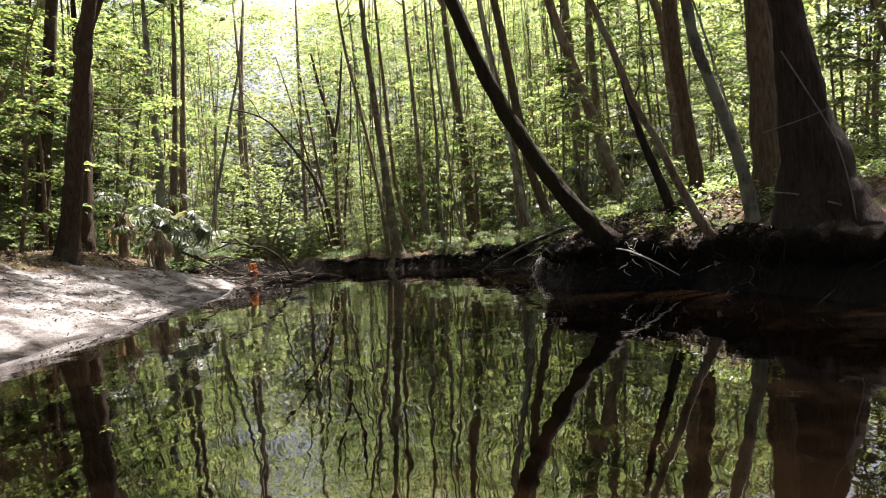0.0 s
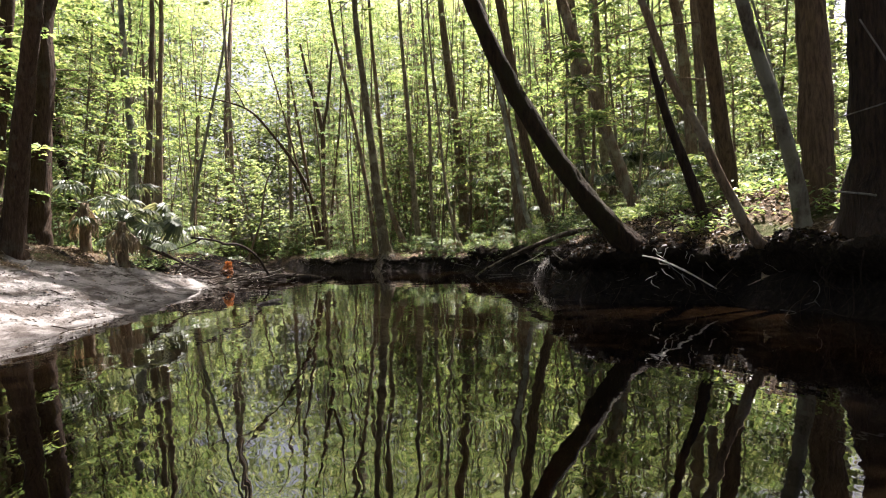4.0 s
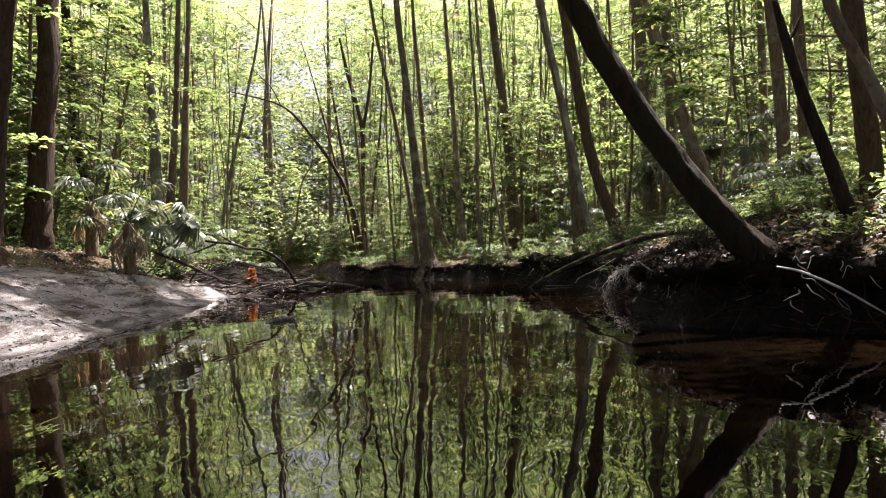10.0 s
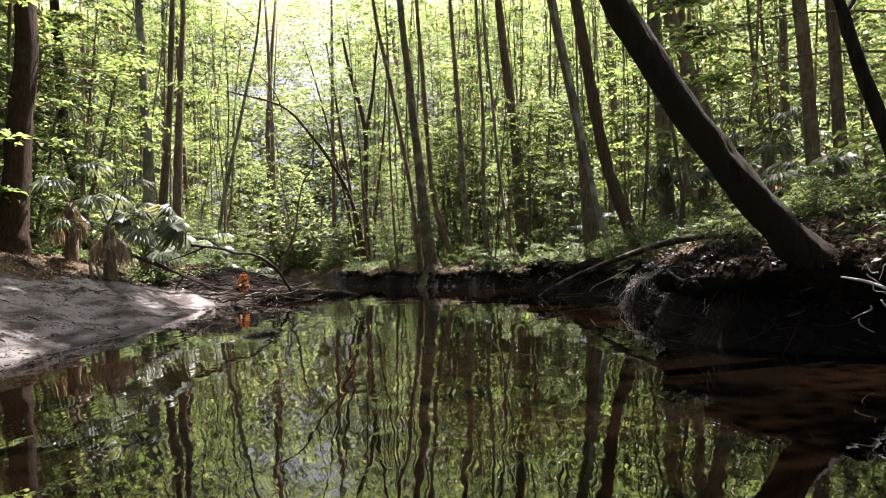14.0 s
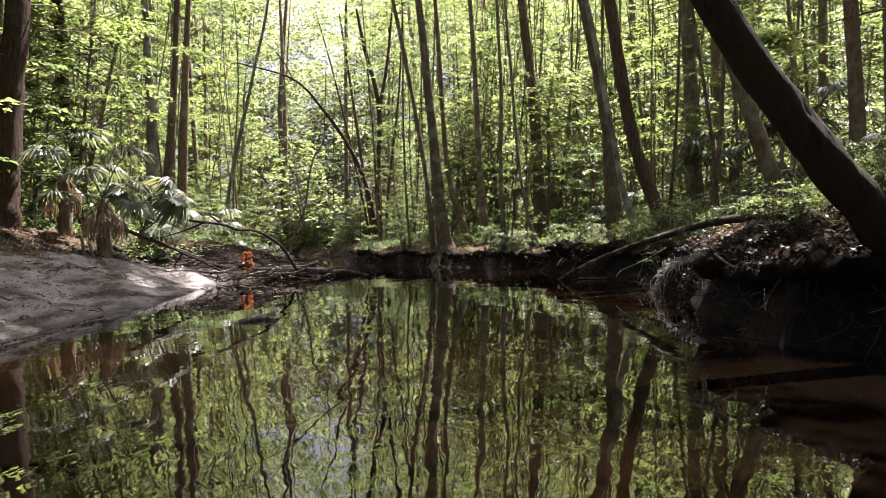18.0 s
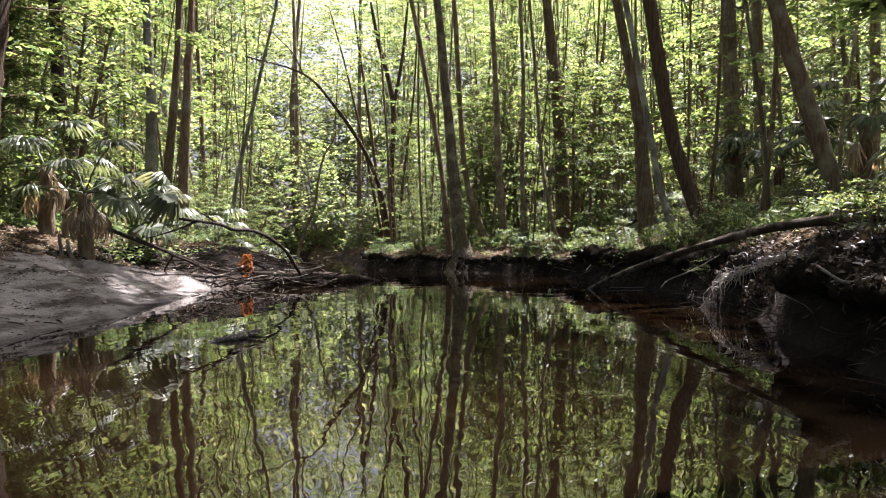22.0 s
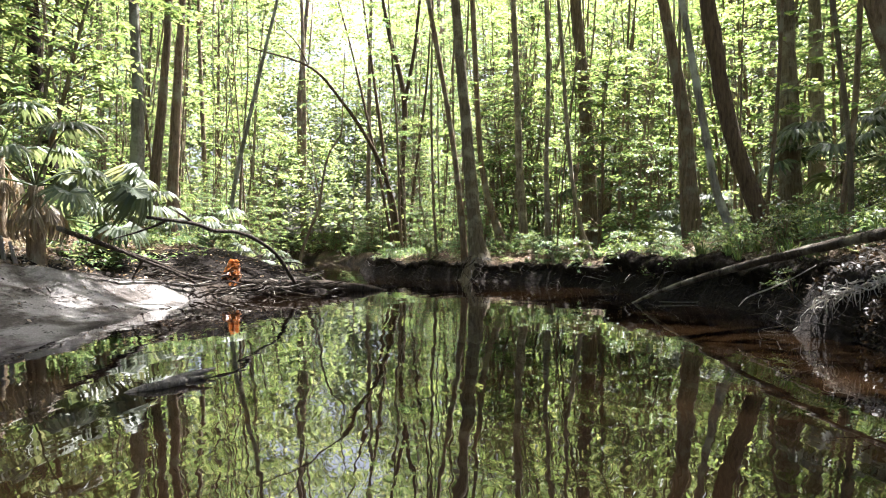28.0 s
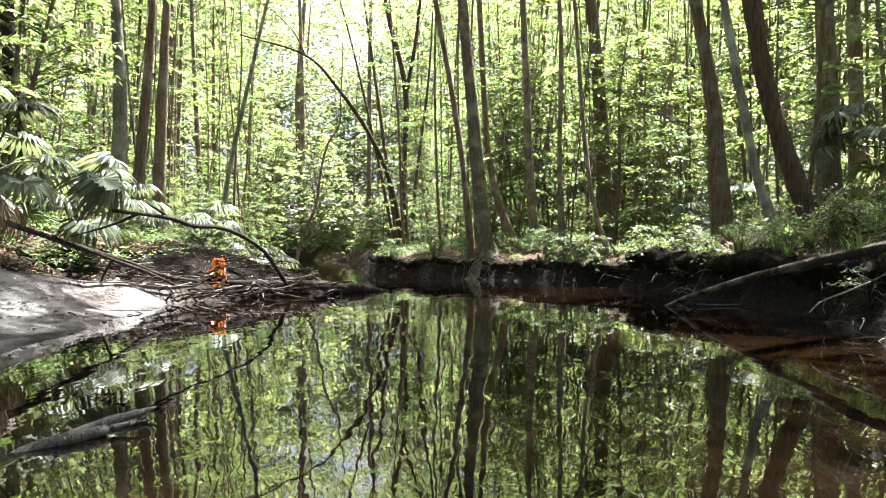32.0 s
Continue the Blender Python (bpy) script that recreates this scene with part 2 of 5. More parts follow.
def tube(bm, pts, steps=5, sides=9, knobs=0.1, flare=0.0, seed=0, smooth=True):
    """A tapered, slightly knobbly round limb through the control points (x, y, z, r)."""
    line = curve_points([(*p[:3], p[3]) for p in pts], steps)
    rings, n = [], len(line)
    for i, q in enumerate(line):
        a, b = line[max(i - 1, 0)], line[min(i + 1, n - 1)]
        d = (b - a).to_3d().normalized()
        u = d.orthogonal().normalized() if abs(d.z) < 0.5 else Vector((1, 0, 0)).cross(d).normalized()
        v = d.cross(u)
        ring = []
        for k in range(sides):
            ang = 2 * math.pi * k / sides
            wob = 1 + knobs * noise.noise(Vector((math.cos(ang) * 1.5 + seed * 7.1, math.sin(ang) * 1.5, i * 0.55)))
            if sides > 14:
                wob += 0.05 * noise.noise(Vector((math.cos(ang) * 6 + seed, math.sin(ang) * 6, i * 0.35)))
            if flare:
                h = i / (n - 1)
                wob *= 1 + flare * math.exp(-h * 14) * (0.55 + 0.45 * math.cos(ang * 5 + seed))
            ring.append(bm.verts.new(q.to_3d() + (u * math.cos(ang) + v * math.sin(ang)) * max(q[3], 0.002) * wob))
        rings.append(ring)
    for r0, r1 in zip(rings, rings[1:]):
        for k in range(sides):
            f = bm.faces.new((r0[k], r0[(k + 1) % sides], r1[(k + 1) % sides], r1[k]))
            f.smooth = smooth
    bm.faces.new(rings[0][::-1])
    bm.faces.new(rings[-1])
    return bm


def limb(pts, **kw):
    return tube(bmesh.new(), pts, **kw)


def fast_mesh(name, verts, quads, smooth=False):
    me = bpy.data.meshes.new(name)
    me.vertices.add(len(verts))
    me.vertices.foreach_set("co", np.asarray(verts, np.float32).ravel())
    me.loops.add(quads.size)
    me.loops.foreach_set("vertex_index", quads.astype(np.int32).ravel())
    me.polygons.add(len(quads))
    me.polygons.foreach_set("loop_start", np.arange(0, quads.size, quads.shape[1], dtype=np.int32))
    me.polygons.foreach_set("loop_total", np.full(len(quads), quads.shape[1], np.int32))
    if smooth:
        me.polygons.foreach_set("use_smooth", np.ones(len(quads), bool))
    me.update(calc_edges=True)
    return me


def leaf_mesh(name, where, size, rng, tilt=0.6, slim=0.5, droop=0.0, heading=None):
    """Many single leaf blades, each a folded pointed blade of its own size and turn."""
    n = len(where)
    a = rng.uniform(0, 2 * np.pi, n) if heading is None else heading
    size = size * rng.uniform(0.6, 1.35, n)
    ax = np.stack([np.cos(a), np.sin(a), rng.normal(-droop, tilt * 0.5, n)], 1)
    ax /= np.linalg.norm(ax, axis=1)[:, None]
    up = np.stack([rng.normal(0, tilt * 0.6, n), rng.normal(0, tilt * 0.6, n), np.ones(n)], 1)
    side = np.cross(ax, up)
    side /= np.linalg.norm(side, axis=1)[:, None]
    nor = np.cross(side, ax)
    s = size[:, None]
    p0 = where - ax * s * 0.5
    p2 = where + ax * s * 0.5 - nor * s * 0.12
    mid = where - ax * s * 0.05 + nor * s * 0.08
    p1, p3 = mid + side * s * slim * 0.5, mid - side * s * slim * 0.5
    v = np.stack([p0, p1, p2, p3], 1).reshape(-1, 3)
    return fast_mesh(name, v, np.arange(4 * n).reshape(n, 4))


def sprays(rng, n_sprays, per, low, high, reach, flat=0.16, spread=0.55, wide_at=0.5):
    """Leaf places in flat sprays set round a stem between two heights, the sprays' middles and the leaves' headings.
    Each spray is a fan of twigs with leaves set by turns on both sides."""
    h = low + (high - low) * rng.random(n_sprays) ** 0.85
    rel = (h - low) / (high - low)
    r = reach * (0.35 + 0.65 * np.sin(np.pi * np.clip(rel * 0.85 + (0.5 - wide_at) * 0.3 + 0.1, 0.02, 0.98))) * rng.uniform(0.25, 1.0, n_sprays)
    a = rng.uniform(0, 2 * np.pi, n_sprays)
    mid = np.stack([r * np.cos(a), r * np.sin(a), h], 1)
    size = spread * rng.uniform(0.6, 1.5, n_sprays)
    twigs = 5
    row = per // twigs
    out, heads = [], []
    for c, s, ang in zip(mid, size, a):
        way = ang + np.linspace(-1.15, 1.15, twigs) + rng.normal(0, 0.15, twigs)
        length = s * (1.5 - 0.5 * np.abs(np.linspace(-1, 1, twigs))) * rng.uniform(0.75, 1.2, twigs)
        f = (np.arange(row) + 0.6) / row
        turn = np.where(np.arange(row) % 2, 1.0, -1.0)
        w, d = way[:, None], length[:, None] * f[None, :]
        off = turn[None, :] * s * 0.1
        x = d * np.cos(w) - off * np.sin(w)
        y = d * np.sin(w) + off * np.cos(w)
        z = -0.16 * d * d / s + rng.normal(0, s * flat * 0.3, d.shape)
        slope = rng.normal(0, 0.14)
        place = np.stack([x, y, z + slope * d], -1).reshape(-1, 3) - np.array([np.cos(ang), np.sin(ang), 0]) * s * 0.5
        out.append(c + place)
        heads.append((w + turn[None, :] * 0.85 + rng.normal(0, 0.3, d.shape)).ravel())
    return np.concatenate(out), mid, np.concatenate(heads)


# ---- the lie of the land ----
YL = np.array([-60, 6, 16, 20.6, 21.8, 22.6, 23.2, 23.7, 24.6, 27, 31, 40, 47, 53, 60, 400.0])
XL = np.array([-4.2, -3.2, -3.3, -3.85, -3.5, -2.7, -2.3, -3.2, -4.7, -5.6, -6.2, -6.5, -7.6, -14, -30, -400.0])
YR = np.array([-60, 8, 10.1, 10.7, 11.2, 12.2, 13.6, 14.4, 15.2, 16.4, 17.2, 18.5, 20.3, 22, 24.5, 26, 27.2, 28.0, 29.2, 31, 36, 45, 50, 54, 60, 400.0])
XR = np.array([4.8, 4.2, 3.9, 2.98, 2.66, 2.6, 2.7, 3.05, 3.2, 3.05, 3.2, 3.5, 3.3, 3.1, 2.6, 1.6, 0.95, 0.25, -0.9, -2.4, -3.4, -4.3, -6.5, -14, -30, -400.0])


def wobble(x, y, s, seed=0.0):
    return (np.sin(x * s * 1.3 + seed + 1.7 * np.sin(y * s * 0.9 + seed)) + np.sin(y * s * 1.7 + 2.3 * seed + 1.3 * np.sin(x * s * 1.1)) + np.sin((x + y) * s * 2.9 + seed)) / 3


def land(x, y):
    """Height of the ground, with shares of sand and of wet soil that also carries painted shade."""
    x, y = np.asarray(x, float), np.asarray(y, float)
    dl = np.interp(y, YL, XL) - x + 0.12 * wobble(x, y, 1.1, 0.4)
    dr = x - np.interp(y, YR, XR) + 0.12 * wobble(x, y, 2.1, 1.9)
    bar = np.interp(y, [-60, 20.2, 21.9, 400], [1, 1, 0, 0])
    zl_bar = np.interp(dl, [-3, -1, 0, 0.3, 0.8, 1.4, 2.1, 2.7, 4, 9, 40, 300], [-0.8, -0.3, 0, 0.08, 0.27, 0.48, 0.72, 0.92, 1.1, 1.35, 1.9, 3])
    zl_bank = np.interp(dl, [-3, -0.6, 0, 0.3, 0.8, 1.6, 4, 10, 40, 300], [-0.8, -0.3, 0, 0.22, 0.45, 0.72, 0.95, 1.3, 2, 3])
    zl = bar * zl_bar + (1 - bar) * zl_bank
    near = np.interp(y, [-60, 22, 27, 400], [1, 1, 0, 0])
    zr_near = np.interp(dr, [-3, -0.5, 0, 0.14, 0.32, 0.7, 1.6, 4, 9, 20, 300], [-0.8, -0.25, 0, 0.3, 0.54, 0.7, 1.02, 1.62, 2.5, 3.2, 4])
    zr_far = np.interp(dr, [-3, -0.5, 0, 0.2, 0.6, 1.2, 3, 8, 30, 300], [-0.8, -0.25, 0, 0.26, 0.42, 0.52, 0.66, 1.1, 1.9, 3.5])
    zr = (near * zr_near + (1 - near) * zr_far)
    z = np.where(dl > dr, zl, zr)
    d = np.maximum(dl, dr)
    reach = np.interp(y, [-60, 16, 18.6, 20.3, 21.8], [2.45, 2.3, 1.45, 0.8, 0.2])
    ridge = np.exp(-((dl - reach + 0.25) / 0.22) ** 2) * np.clip((y - 16.5) / 1.5, 0, 1) * (y < 21.9) * (dl > dr)
    z = z + 0.10 * ridge + 0.2 * np.exp(-((x - 3.9) / 0.5) ** 2 - ((y - 14.7) / 0.8) ** 2)
    rough = np.clip(d, 0, 1)
    z = z + rough * (0.08 * wobble(x, y, 0.9, 3.0) + 0.06 * wobble(x, y, 3.7, 5.0) + 0.03 * wobble(x, y, 8.3, 2.0)) * np.where((dl > dr) & (bar > 0.5) & (dl < 2.3), 0.45, 1.0)
    sand = np.clip((reach + np.where(y < 17, 0.45, 0.15) * wobble(x, y, 1.6, 2.0) - dl) / 0.2, 0, 1) * np.clip((dl + 1.2) / 0.3, 0, 1) * bar * (dl > dr)
    # muddy band, widened where the bank should look shaded
    mud_shade = np.clip((np.where((dl > dr) & (y > 17), np.interp(y, [17, 19], [2.9, 2.2]), np.where((x > 0) & (y > 10.9) & (y < 17.3), 1.0, 0.5)) + 0.35 * wobble(x, y, 2.4, 4.0) - d) / 0.3, 0, 1) * (1 - sand)
    mud_shade = np.maximum(mud_shade, sand * np.clip((0.14 + 0.12 * wobble(x, y, 2.0, 9.0) - dl) / 0.12, 0, 1) * 0.75)
    mud_shade = np.maximum(mud_shade, (1 - sand) * np.clip((0.5 - d) / 0.12, 0, 1))
    # dark patch painted by the mound in place of shade
    mud_shade = np.maximum(mud_shade, 0.95 * np.exp(-((x - 3.75) / 0.6) ** 2 - ((y - 14.4) / 0.9) ** 2))
    return z, sand, mud_shade


def gz(x, y):
    return float(land(x, y)[0])


def steps_of(near, fine, far_edges):
    a = np.arange(near[0], near[1] + fine / 2, fine)
    lo = near[0] - np.cumsum(fine * 1.17 ** np.arange(1, 60))
    hi = near[1] + np.cumsum(fine * 1.17 ** np.arange(1, 60))
    return np.concatenate([lo[lo > far_edges[0]][::-1], a, hi[hi < far_edges[1]]])


gx, gy = steps_of((-9, 9), 0.11, (-420, 420)), steps_of((5, 34), 0.13, (-420, 420))
GX, GY = np.meshgrid(gx, gy)
gz_all, sand_all, mud_shade_all = land(GX, GY)
nx, ny = len(gx), len(gy)
ids = np.arange(nx * ny).reshape(ny, nx)
quads = np.stack([ids[:-1, :-1], ids[:-1, 1:], ids[1:, 1:], ids[1:, :-1]], -1).reshape(-1, 4)
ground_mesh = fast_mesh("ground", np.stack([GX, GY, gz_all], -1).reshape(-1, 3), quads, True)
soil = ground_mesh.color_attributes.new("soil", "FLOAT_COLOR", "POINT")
soil.data.foreach_set("color", np.stack([sand_all, mud_shade_all, 0 * mud_shade_all, 1 + 0 * mud_shade_all], -1).astype(np.float32).ravel())
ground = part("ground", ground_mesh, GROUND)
tagged(ground, "leaf-littered forest floor with pale sand bar and muddy creek banks darkened for shade", "ground", kind="structure")

wx, wy = np.linspace(-60, 60, 161), np.linspace(-60, 120, 241)
WX, WY = np.meshgrid(wx, wy)
bed = land(WX, WY)[0]
shoal = np.clip(1 - np.abs(bed + 0.25) / 0.25, 0, 1) * np.clip(0.3 + 1.1 * wobble(WX, WY, 0.7, 1.0), 0, 1) * np.where(WX > 0, np.interp(WY, [8, 10, 16, 20], [0.05, 0.16, 0.1, 0.03]), 0.04)
ids = np.arange(WX.size).reshape(WX.shape)
water_mesh = fast_mesh("water", np.stack([WX, WY, 0 * WX], -1).reshape(-1, 3), np.stack([ids[:-1, :-1], ids[:-1, 1:], ids[1:, 1:], ids[1:, :-1]], -1).reshape(-1, 4), True)
sh = water_mesh.attributes.new("shoal", "FLOAT", "POINT")
sh.data.foreach_set("value", shoal.astype(np.float32).ravel())
water = part("water", water_mesh, WATER)
tagged(water, "still dark tea-coloured creek water mirroring the forest", "water", kind="structure")

# ---- the overhanging lip of the cut bank, a mat of soil and roots ----
def bank_lip(name, label, line, height, seed, inland, hang=1.0, taper=0):
    """A ragged lip along a line of the plan; inland: the side on which the land lies."""
    r = random.Random(seed)
    P = [Vector(p) for p in line]
    pts = []
    for a, b in zip(P, P[1:]):
        n = max(int((b - a).length / 0.055), 1)
        pts += [a.lerp(b, k / n) for k in range(n)]
    bm, rings = bmesh.new(), []
    for i, p in enumerate(pts):
        end = min(1.0, i / taper, (len(pts) - 1 - i) / taper) if taper else 1.0
        t = (pts[min(i + 3, len(pts) - 1)] - pts[max(i - 3, 0)]).normalized()
        land_way = Vector((t.y, -t.x)) * inland
        k = 0.75 + 0.9 * noise.noise(Vector((i * 0.08, seed, 0))) + 0.5 * noise.noise(Vector((i * 0.27, seed, 3)))
        k *= hang * end * np.interp(p.y, [10.6, 11.2, 13.6, 14.4], [1, 1.7, 1.7, 1])
        h = height * (1 + 0.22 * noise.noise(Vector((i * 0.05, seed, 7))) + 0.1 * noise.noise(Vector((i * 0.3, seed, 9)))) * (0.25 + 0.75 * end) * np.interp(p.y, [11.2, 12.0, 15.6, 17.2], [1, 0.82, 0.82, 0.95])
        ring = []
        for u, z in ((0.5, 0.3), (0.15, 0.4), (0.0, 0.52), (-0.08 * k, 0.62), (-0.15 * k, 0.7), (-0.2 * k, 0.78), (-0.2 * k, 0.86), (-0.15 * k, 0.94), (-0.06 * k, 0.98), (0.06, 0.98), (0.2, 0.95), (0.38, 0.88), (0.6, 0.75), (0.9, 0.55)):
            v = Vector((p.x + land_way.x * u, p.y + land_way.y * u, z * h))
            ring.append(bm.verts.new(v + noise.noise_vector(v * 5.0) * 0.075 + noise.noise_vector(v * 13.0) * 0.04 + noise.noise_vector(v * 31.0) * 0.018))
        rings.append(ring)
    for r0, r1 in zip(rings, rings[1:]):
        for j in range(len(r0) - 1):
            bm.faces.new((r0[j], r0[j + 1], r1[j + 1], r1[j])).smooth = True
    bmesh.ops.recalc_face_normals(bm, faces=bm.faces)
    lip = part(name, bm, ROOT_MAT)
    tagged(lip, label, "bank", kind="structure")
    for k in range(len(pts) // 5):
        i = r.randrange(4, len(pts) - 4)
        p, t = pts[i], (pts[i + 3] - pts[i - 3]).normalized()
        out = Vector((-t.y, t.x)) * inland
        o, l = r.uniform(-0.02, 0.16), height * r.uniform(0.5, 0.95)
        s = Vector((p.x + out.x * o, p.y + out.y * o, height * r.uniform(0.7, 0.95)))
        w = r.uniform(0.003, 0.01)
        a = Vector((r.gauss(0, 0.12), r.gauss(0, 0.12), -l * 0.4))
        b = Vector((a.x + r.gauss(0, 0.16), a.y + r.gauss(0, 0.16), -l * 0.7))
        c = Vector((b.x + r.gauss(0, 0.1), b.y + r.gauss(0, 0.1), -l))
        part("root", limb([(*s, w), (*(s + a), w * 0.8), (*(s + b), w * 0.6), (*(s + c), w * 0.35)], steps=3, sides=5, knobs=0.3), WOOD_GREY if k % 13 == 0 else BARK_DARK, lip)
    return lip


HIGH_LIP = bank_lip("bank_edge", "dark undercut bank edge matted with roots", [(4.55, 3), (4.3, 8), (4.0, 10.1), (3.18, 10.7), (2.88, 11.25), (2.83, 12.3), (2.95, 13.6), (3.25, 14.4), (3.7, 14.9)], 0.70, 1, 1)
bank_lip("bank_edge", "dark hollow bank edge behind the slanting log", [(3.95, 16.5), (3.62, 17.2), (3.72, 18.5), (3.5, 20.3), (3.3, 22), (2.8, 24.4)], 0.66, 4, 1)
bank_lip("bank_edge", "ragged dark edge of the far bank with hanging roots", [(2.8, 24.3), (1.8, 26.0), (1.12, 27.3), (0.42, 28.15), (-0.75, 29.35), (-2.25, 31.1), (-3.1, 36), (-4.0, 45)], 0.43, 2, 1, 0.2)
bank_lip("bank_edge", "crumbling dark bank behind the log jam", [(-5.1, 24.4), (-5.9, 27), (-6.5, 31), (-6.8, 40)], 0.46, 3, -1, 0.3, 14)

# ---- trees ----
rng = np.random.default_rng(7)
CROWNS = []
for k, (mat, reach, n_s, per, size) in enumerate(((LEAF_BRIGHT, 2.6, 46, 46, 0.17), (LEAF_MID, 3.0, 52, 46, 0.18), (LEAF_BRIGHT, 2.2, 40, 46, 0.16))):
    places, _, heads = sprays(rng, n_s, per, -1.6, 3.4, reach, 0.2, 0.6)
    me = leaf_mesh("crown", places, size, rng, 0.5, 0.55, 0.1, heads)
    me.materials.append(mat)
    CROWNS.append(me)
n_tree = 0


def tree(pts, mat, label, group="", flare=0.5, top=5.0, crown=None, crown_scale=1.0, category="tree", sides=16, dense=1):
    """A tree by its trunk's control points; the trunk goes on up into a leafy crown."""
    global n_tree
    n_tree += 1
    r = random.Random(n_tree)
    pts = [(*p[:3], p[3] * 0.84) for p in pts]
    x0, y0, z0, r0 = pts[0]
    g = gz(x0, y0)
    pts = [(x0, y0, min(z0, g) - 0.12, r0 * 1.05)] + ([(x0, y0, z0, r0)] if z0 > g + 0.1 else []) + list(pts[1:])
    a, b = Vector(pts[-2]), Vector(pts[-1])
    d = (b - a).to_3d().normalized()
    if top:
        lean = Vector((d.x * 0.5, d.y * 0.5, max(d.z, 0.6))).normalized()
        q = b.to_3d() + d * top * 0.4
        e = q + lean * top * 0.6
        pts += [(*q, b[3] * 0.85), (*e, b[3] * 0.4)]
    root = new("tree")
    root.location = (x0, y0, g)
    tagged(root, label, category, group)
    bm = limb([(p[0] - x0, p[1] - y0, p[2] - g, p[3]) for p in pts], steps=6, sides=sides, knobs=0.22, flare=flare, seed=n_tree)
    part("trunk", bm, mat, root)
    if not top:
        a = Vector(pts[-2]).to_3d() - Vector((x0, y0, g))
        part("stub", limb([(*a, 0.025), (*(a + Vector((0.09, 0.02, 0.1))), 0.02), (*(a + Vector((0.15, 0.02, 0.24))), 0.008)], steps=3, sides=6), mat, root)
    if top:
        end = Vector(pts[-1]).to_3d() - Vector((x0, y0, g))
        for k in range(3):
            h = r.uniform(0.45, 0.95)
            s = Vector(pts[-3]).to_3d().lerp(Vector(pts[-1]).to_3d(), h) - Vector((x0, y0, g))
            ang = r.uniform(0, 6.28)
            l = r.uniform(1.2, 2.2)
            br = limb([(*s, pts[-1][3] * 0.9), (*(s + Vector((math.cos(ang) * l * 0.5, math.sin(ang) * l * 0.5, l * 0.35))), pts[-1][3] * 0.6), (*(s + Vector((math.cos(ang) * l, math.sin(ang) * l, l * 0.6))), pts[-1][3] * 0.25)], steps=4, sides=6)
            part("branch", br, mat, root)
        for k in range(dense):
            c = part("crown", CROWNS[(n_tree + k) % 3] if crown is None else crown, None, root)
            c.location = end + Vector((0, 0, -0.35 * k))
            c.rotation_euler = (0, 0, r.uniform(0, 6.28))
            c.scale = (crown_scale,) * 3
    return root


# the trees whose trunks stand along the creek
tree([(-5.9, 15.2, 0.75, 0.26), (-5.75, 15.11, 1.44, 0.21), (-5.46, 14.83, 2.87, 0.18), (-5.13, 14.54, 4.3, 0.165), (-4.97, 14.4, 5.02, 0.15), (-4.6, 14.5, 7.0, 0.13), (-4.1, 14.7, 8.0, 0.1)], BARK_UMBER, "straight brown tree on the edge of the sand bar", flare=0.9, top=1.2, crown_scale=0.75, dense=2)
tree([(-7.25, 19.7, 1.1, 0.33), (-7.23, 19.79, 1.95, 0.29), (-7.18, 19.94, 3.43, 0.275), (-7.1, 20.09, 4.91, 0.25), (-7.05, 20.2, 6.5, 0.22), (-6.0, 20.4, 8.5, 0.17), (-3.6, 21.0, 10.4, 0.12)], BARK_UMBER, "thick dark brown tree behind the sand bar", top=3.0, crown_scale=1.0)
tree([(-8.1, 19.5, 1.2, 0.22), (-8.03, 19.5, 2.04, 0.2), (-7.85, 19.5, 3.85, 0.185), (-7.56, 19.5, 6.56, 0.165)], BARK_UMBER, "grey tree close behind another trunk")
tree([(5.26, 10.6, 0.9, 0.25), (5.28, 10.64, 1.4, 0.23), (5.33, 10.74, 2.41, 0.215), (5.4, 10.89, 3.91, 0.2)], BARK_RED, "straight reddish brown tree on the high bank", flare=0.3)
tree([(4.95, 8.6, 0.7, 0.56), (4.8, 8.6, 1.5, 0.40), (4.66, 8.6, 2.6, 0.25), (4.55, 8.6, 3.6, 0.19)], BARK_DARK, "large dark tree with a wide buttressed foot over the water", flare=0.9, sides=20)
tree([(4.85, 10.2, 0.9, 0.112), (4.72, 10.14, 1.38, 0.101), (4.55, 10.01, 1.81, 0.093), (4.35, 9.88, 2.24, 0.088), (4.13, 9.75, 2.68, 0.083), (3.94, 9.62, 3.11, 0.080), (3.81, 9.49, 3.54, 0.077)], BARK_PALE, "pale lichen-covered tree leaning out over the creek", flare=0.2)
tree([(5.0, 12.4, 1.0, 0.148), (4.92, 12.24, 1.57, 0.137), (4.7, 12.03, 2.62, 0.126), (4.5, 11.81, 3.68, 0.118), (4.44, 11.71, 4.2, 0.115)], BARK_RED, "straight reddish tree with one sunlit edge", flare=0.3)
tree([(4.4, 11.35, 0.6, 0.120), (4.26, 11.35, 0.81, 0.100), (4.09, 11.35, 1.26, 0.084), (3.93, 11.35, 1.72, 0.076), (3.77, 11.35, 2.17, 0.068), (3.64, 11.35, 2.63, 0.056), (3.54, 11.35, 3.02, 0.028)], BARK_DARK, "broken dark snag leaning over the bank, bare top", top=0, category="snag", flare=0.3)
tree([(4.12, 9.6, 0.55, 0.086), (3.91, 9.57, 0.77, 0.070), (3.6, 9.52, 1.32, 0.058), (3.33, 9.46, 1.87, 0.053), (3.1, 9.43, 2.25, 0.051), (2.98, 9.4, 2.55, 0.051), (2.81, 9.35, 2.98, 0.047), (2.58, 9.3, 3.53, 0.043)], BARK_BROWN, "slender crooked tree bent out over the water", flare=0.3)
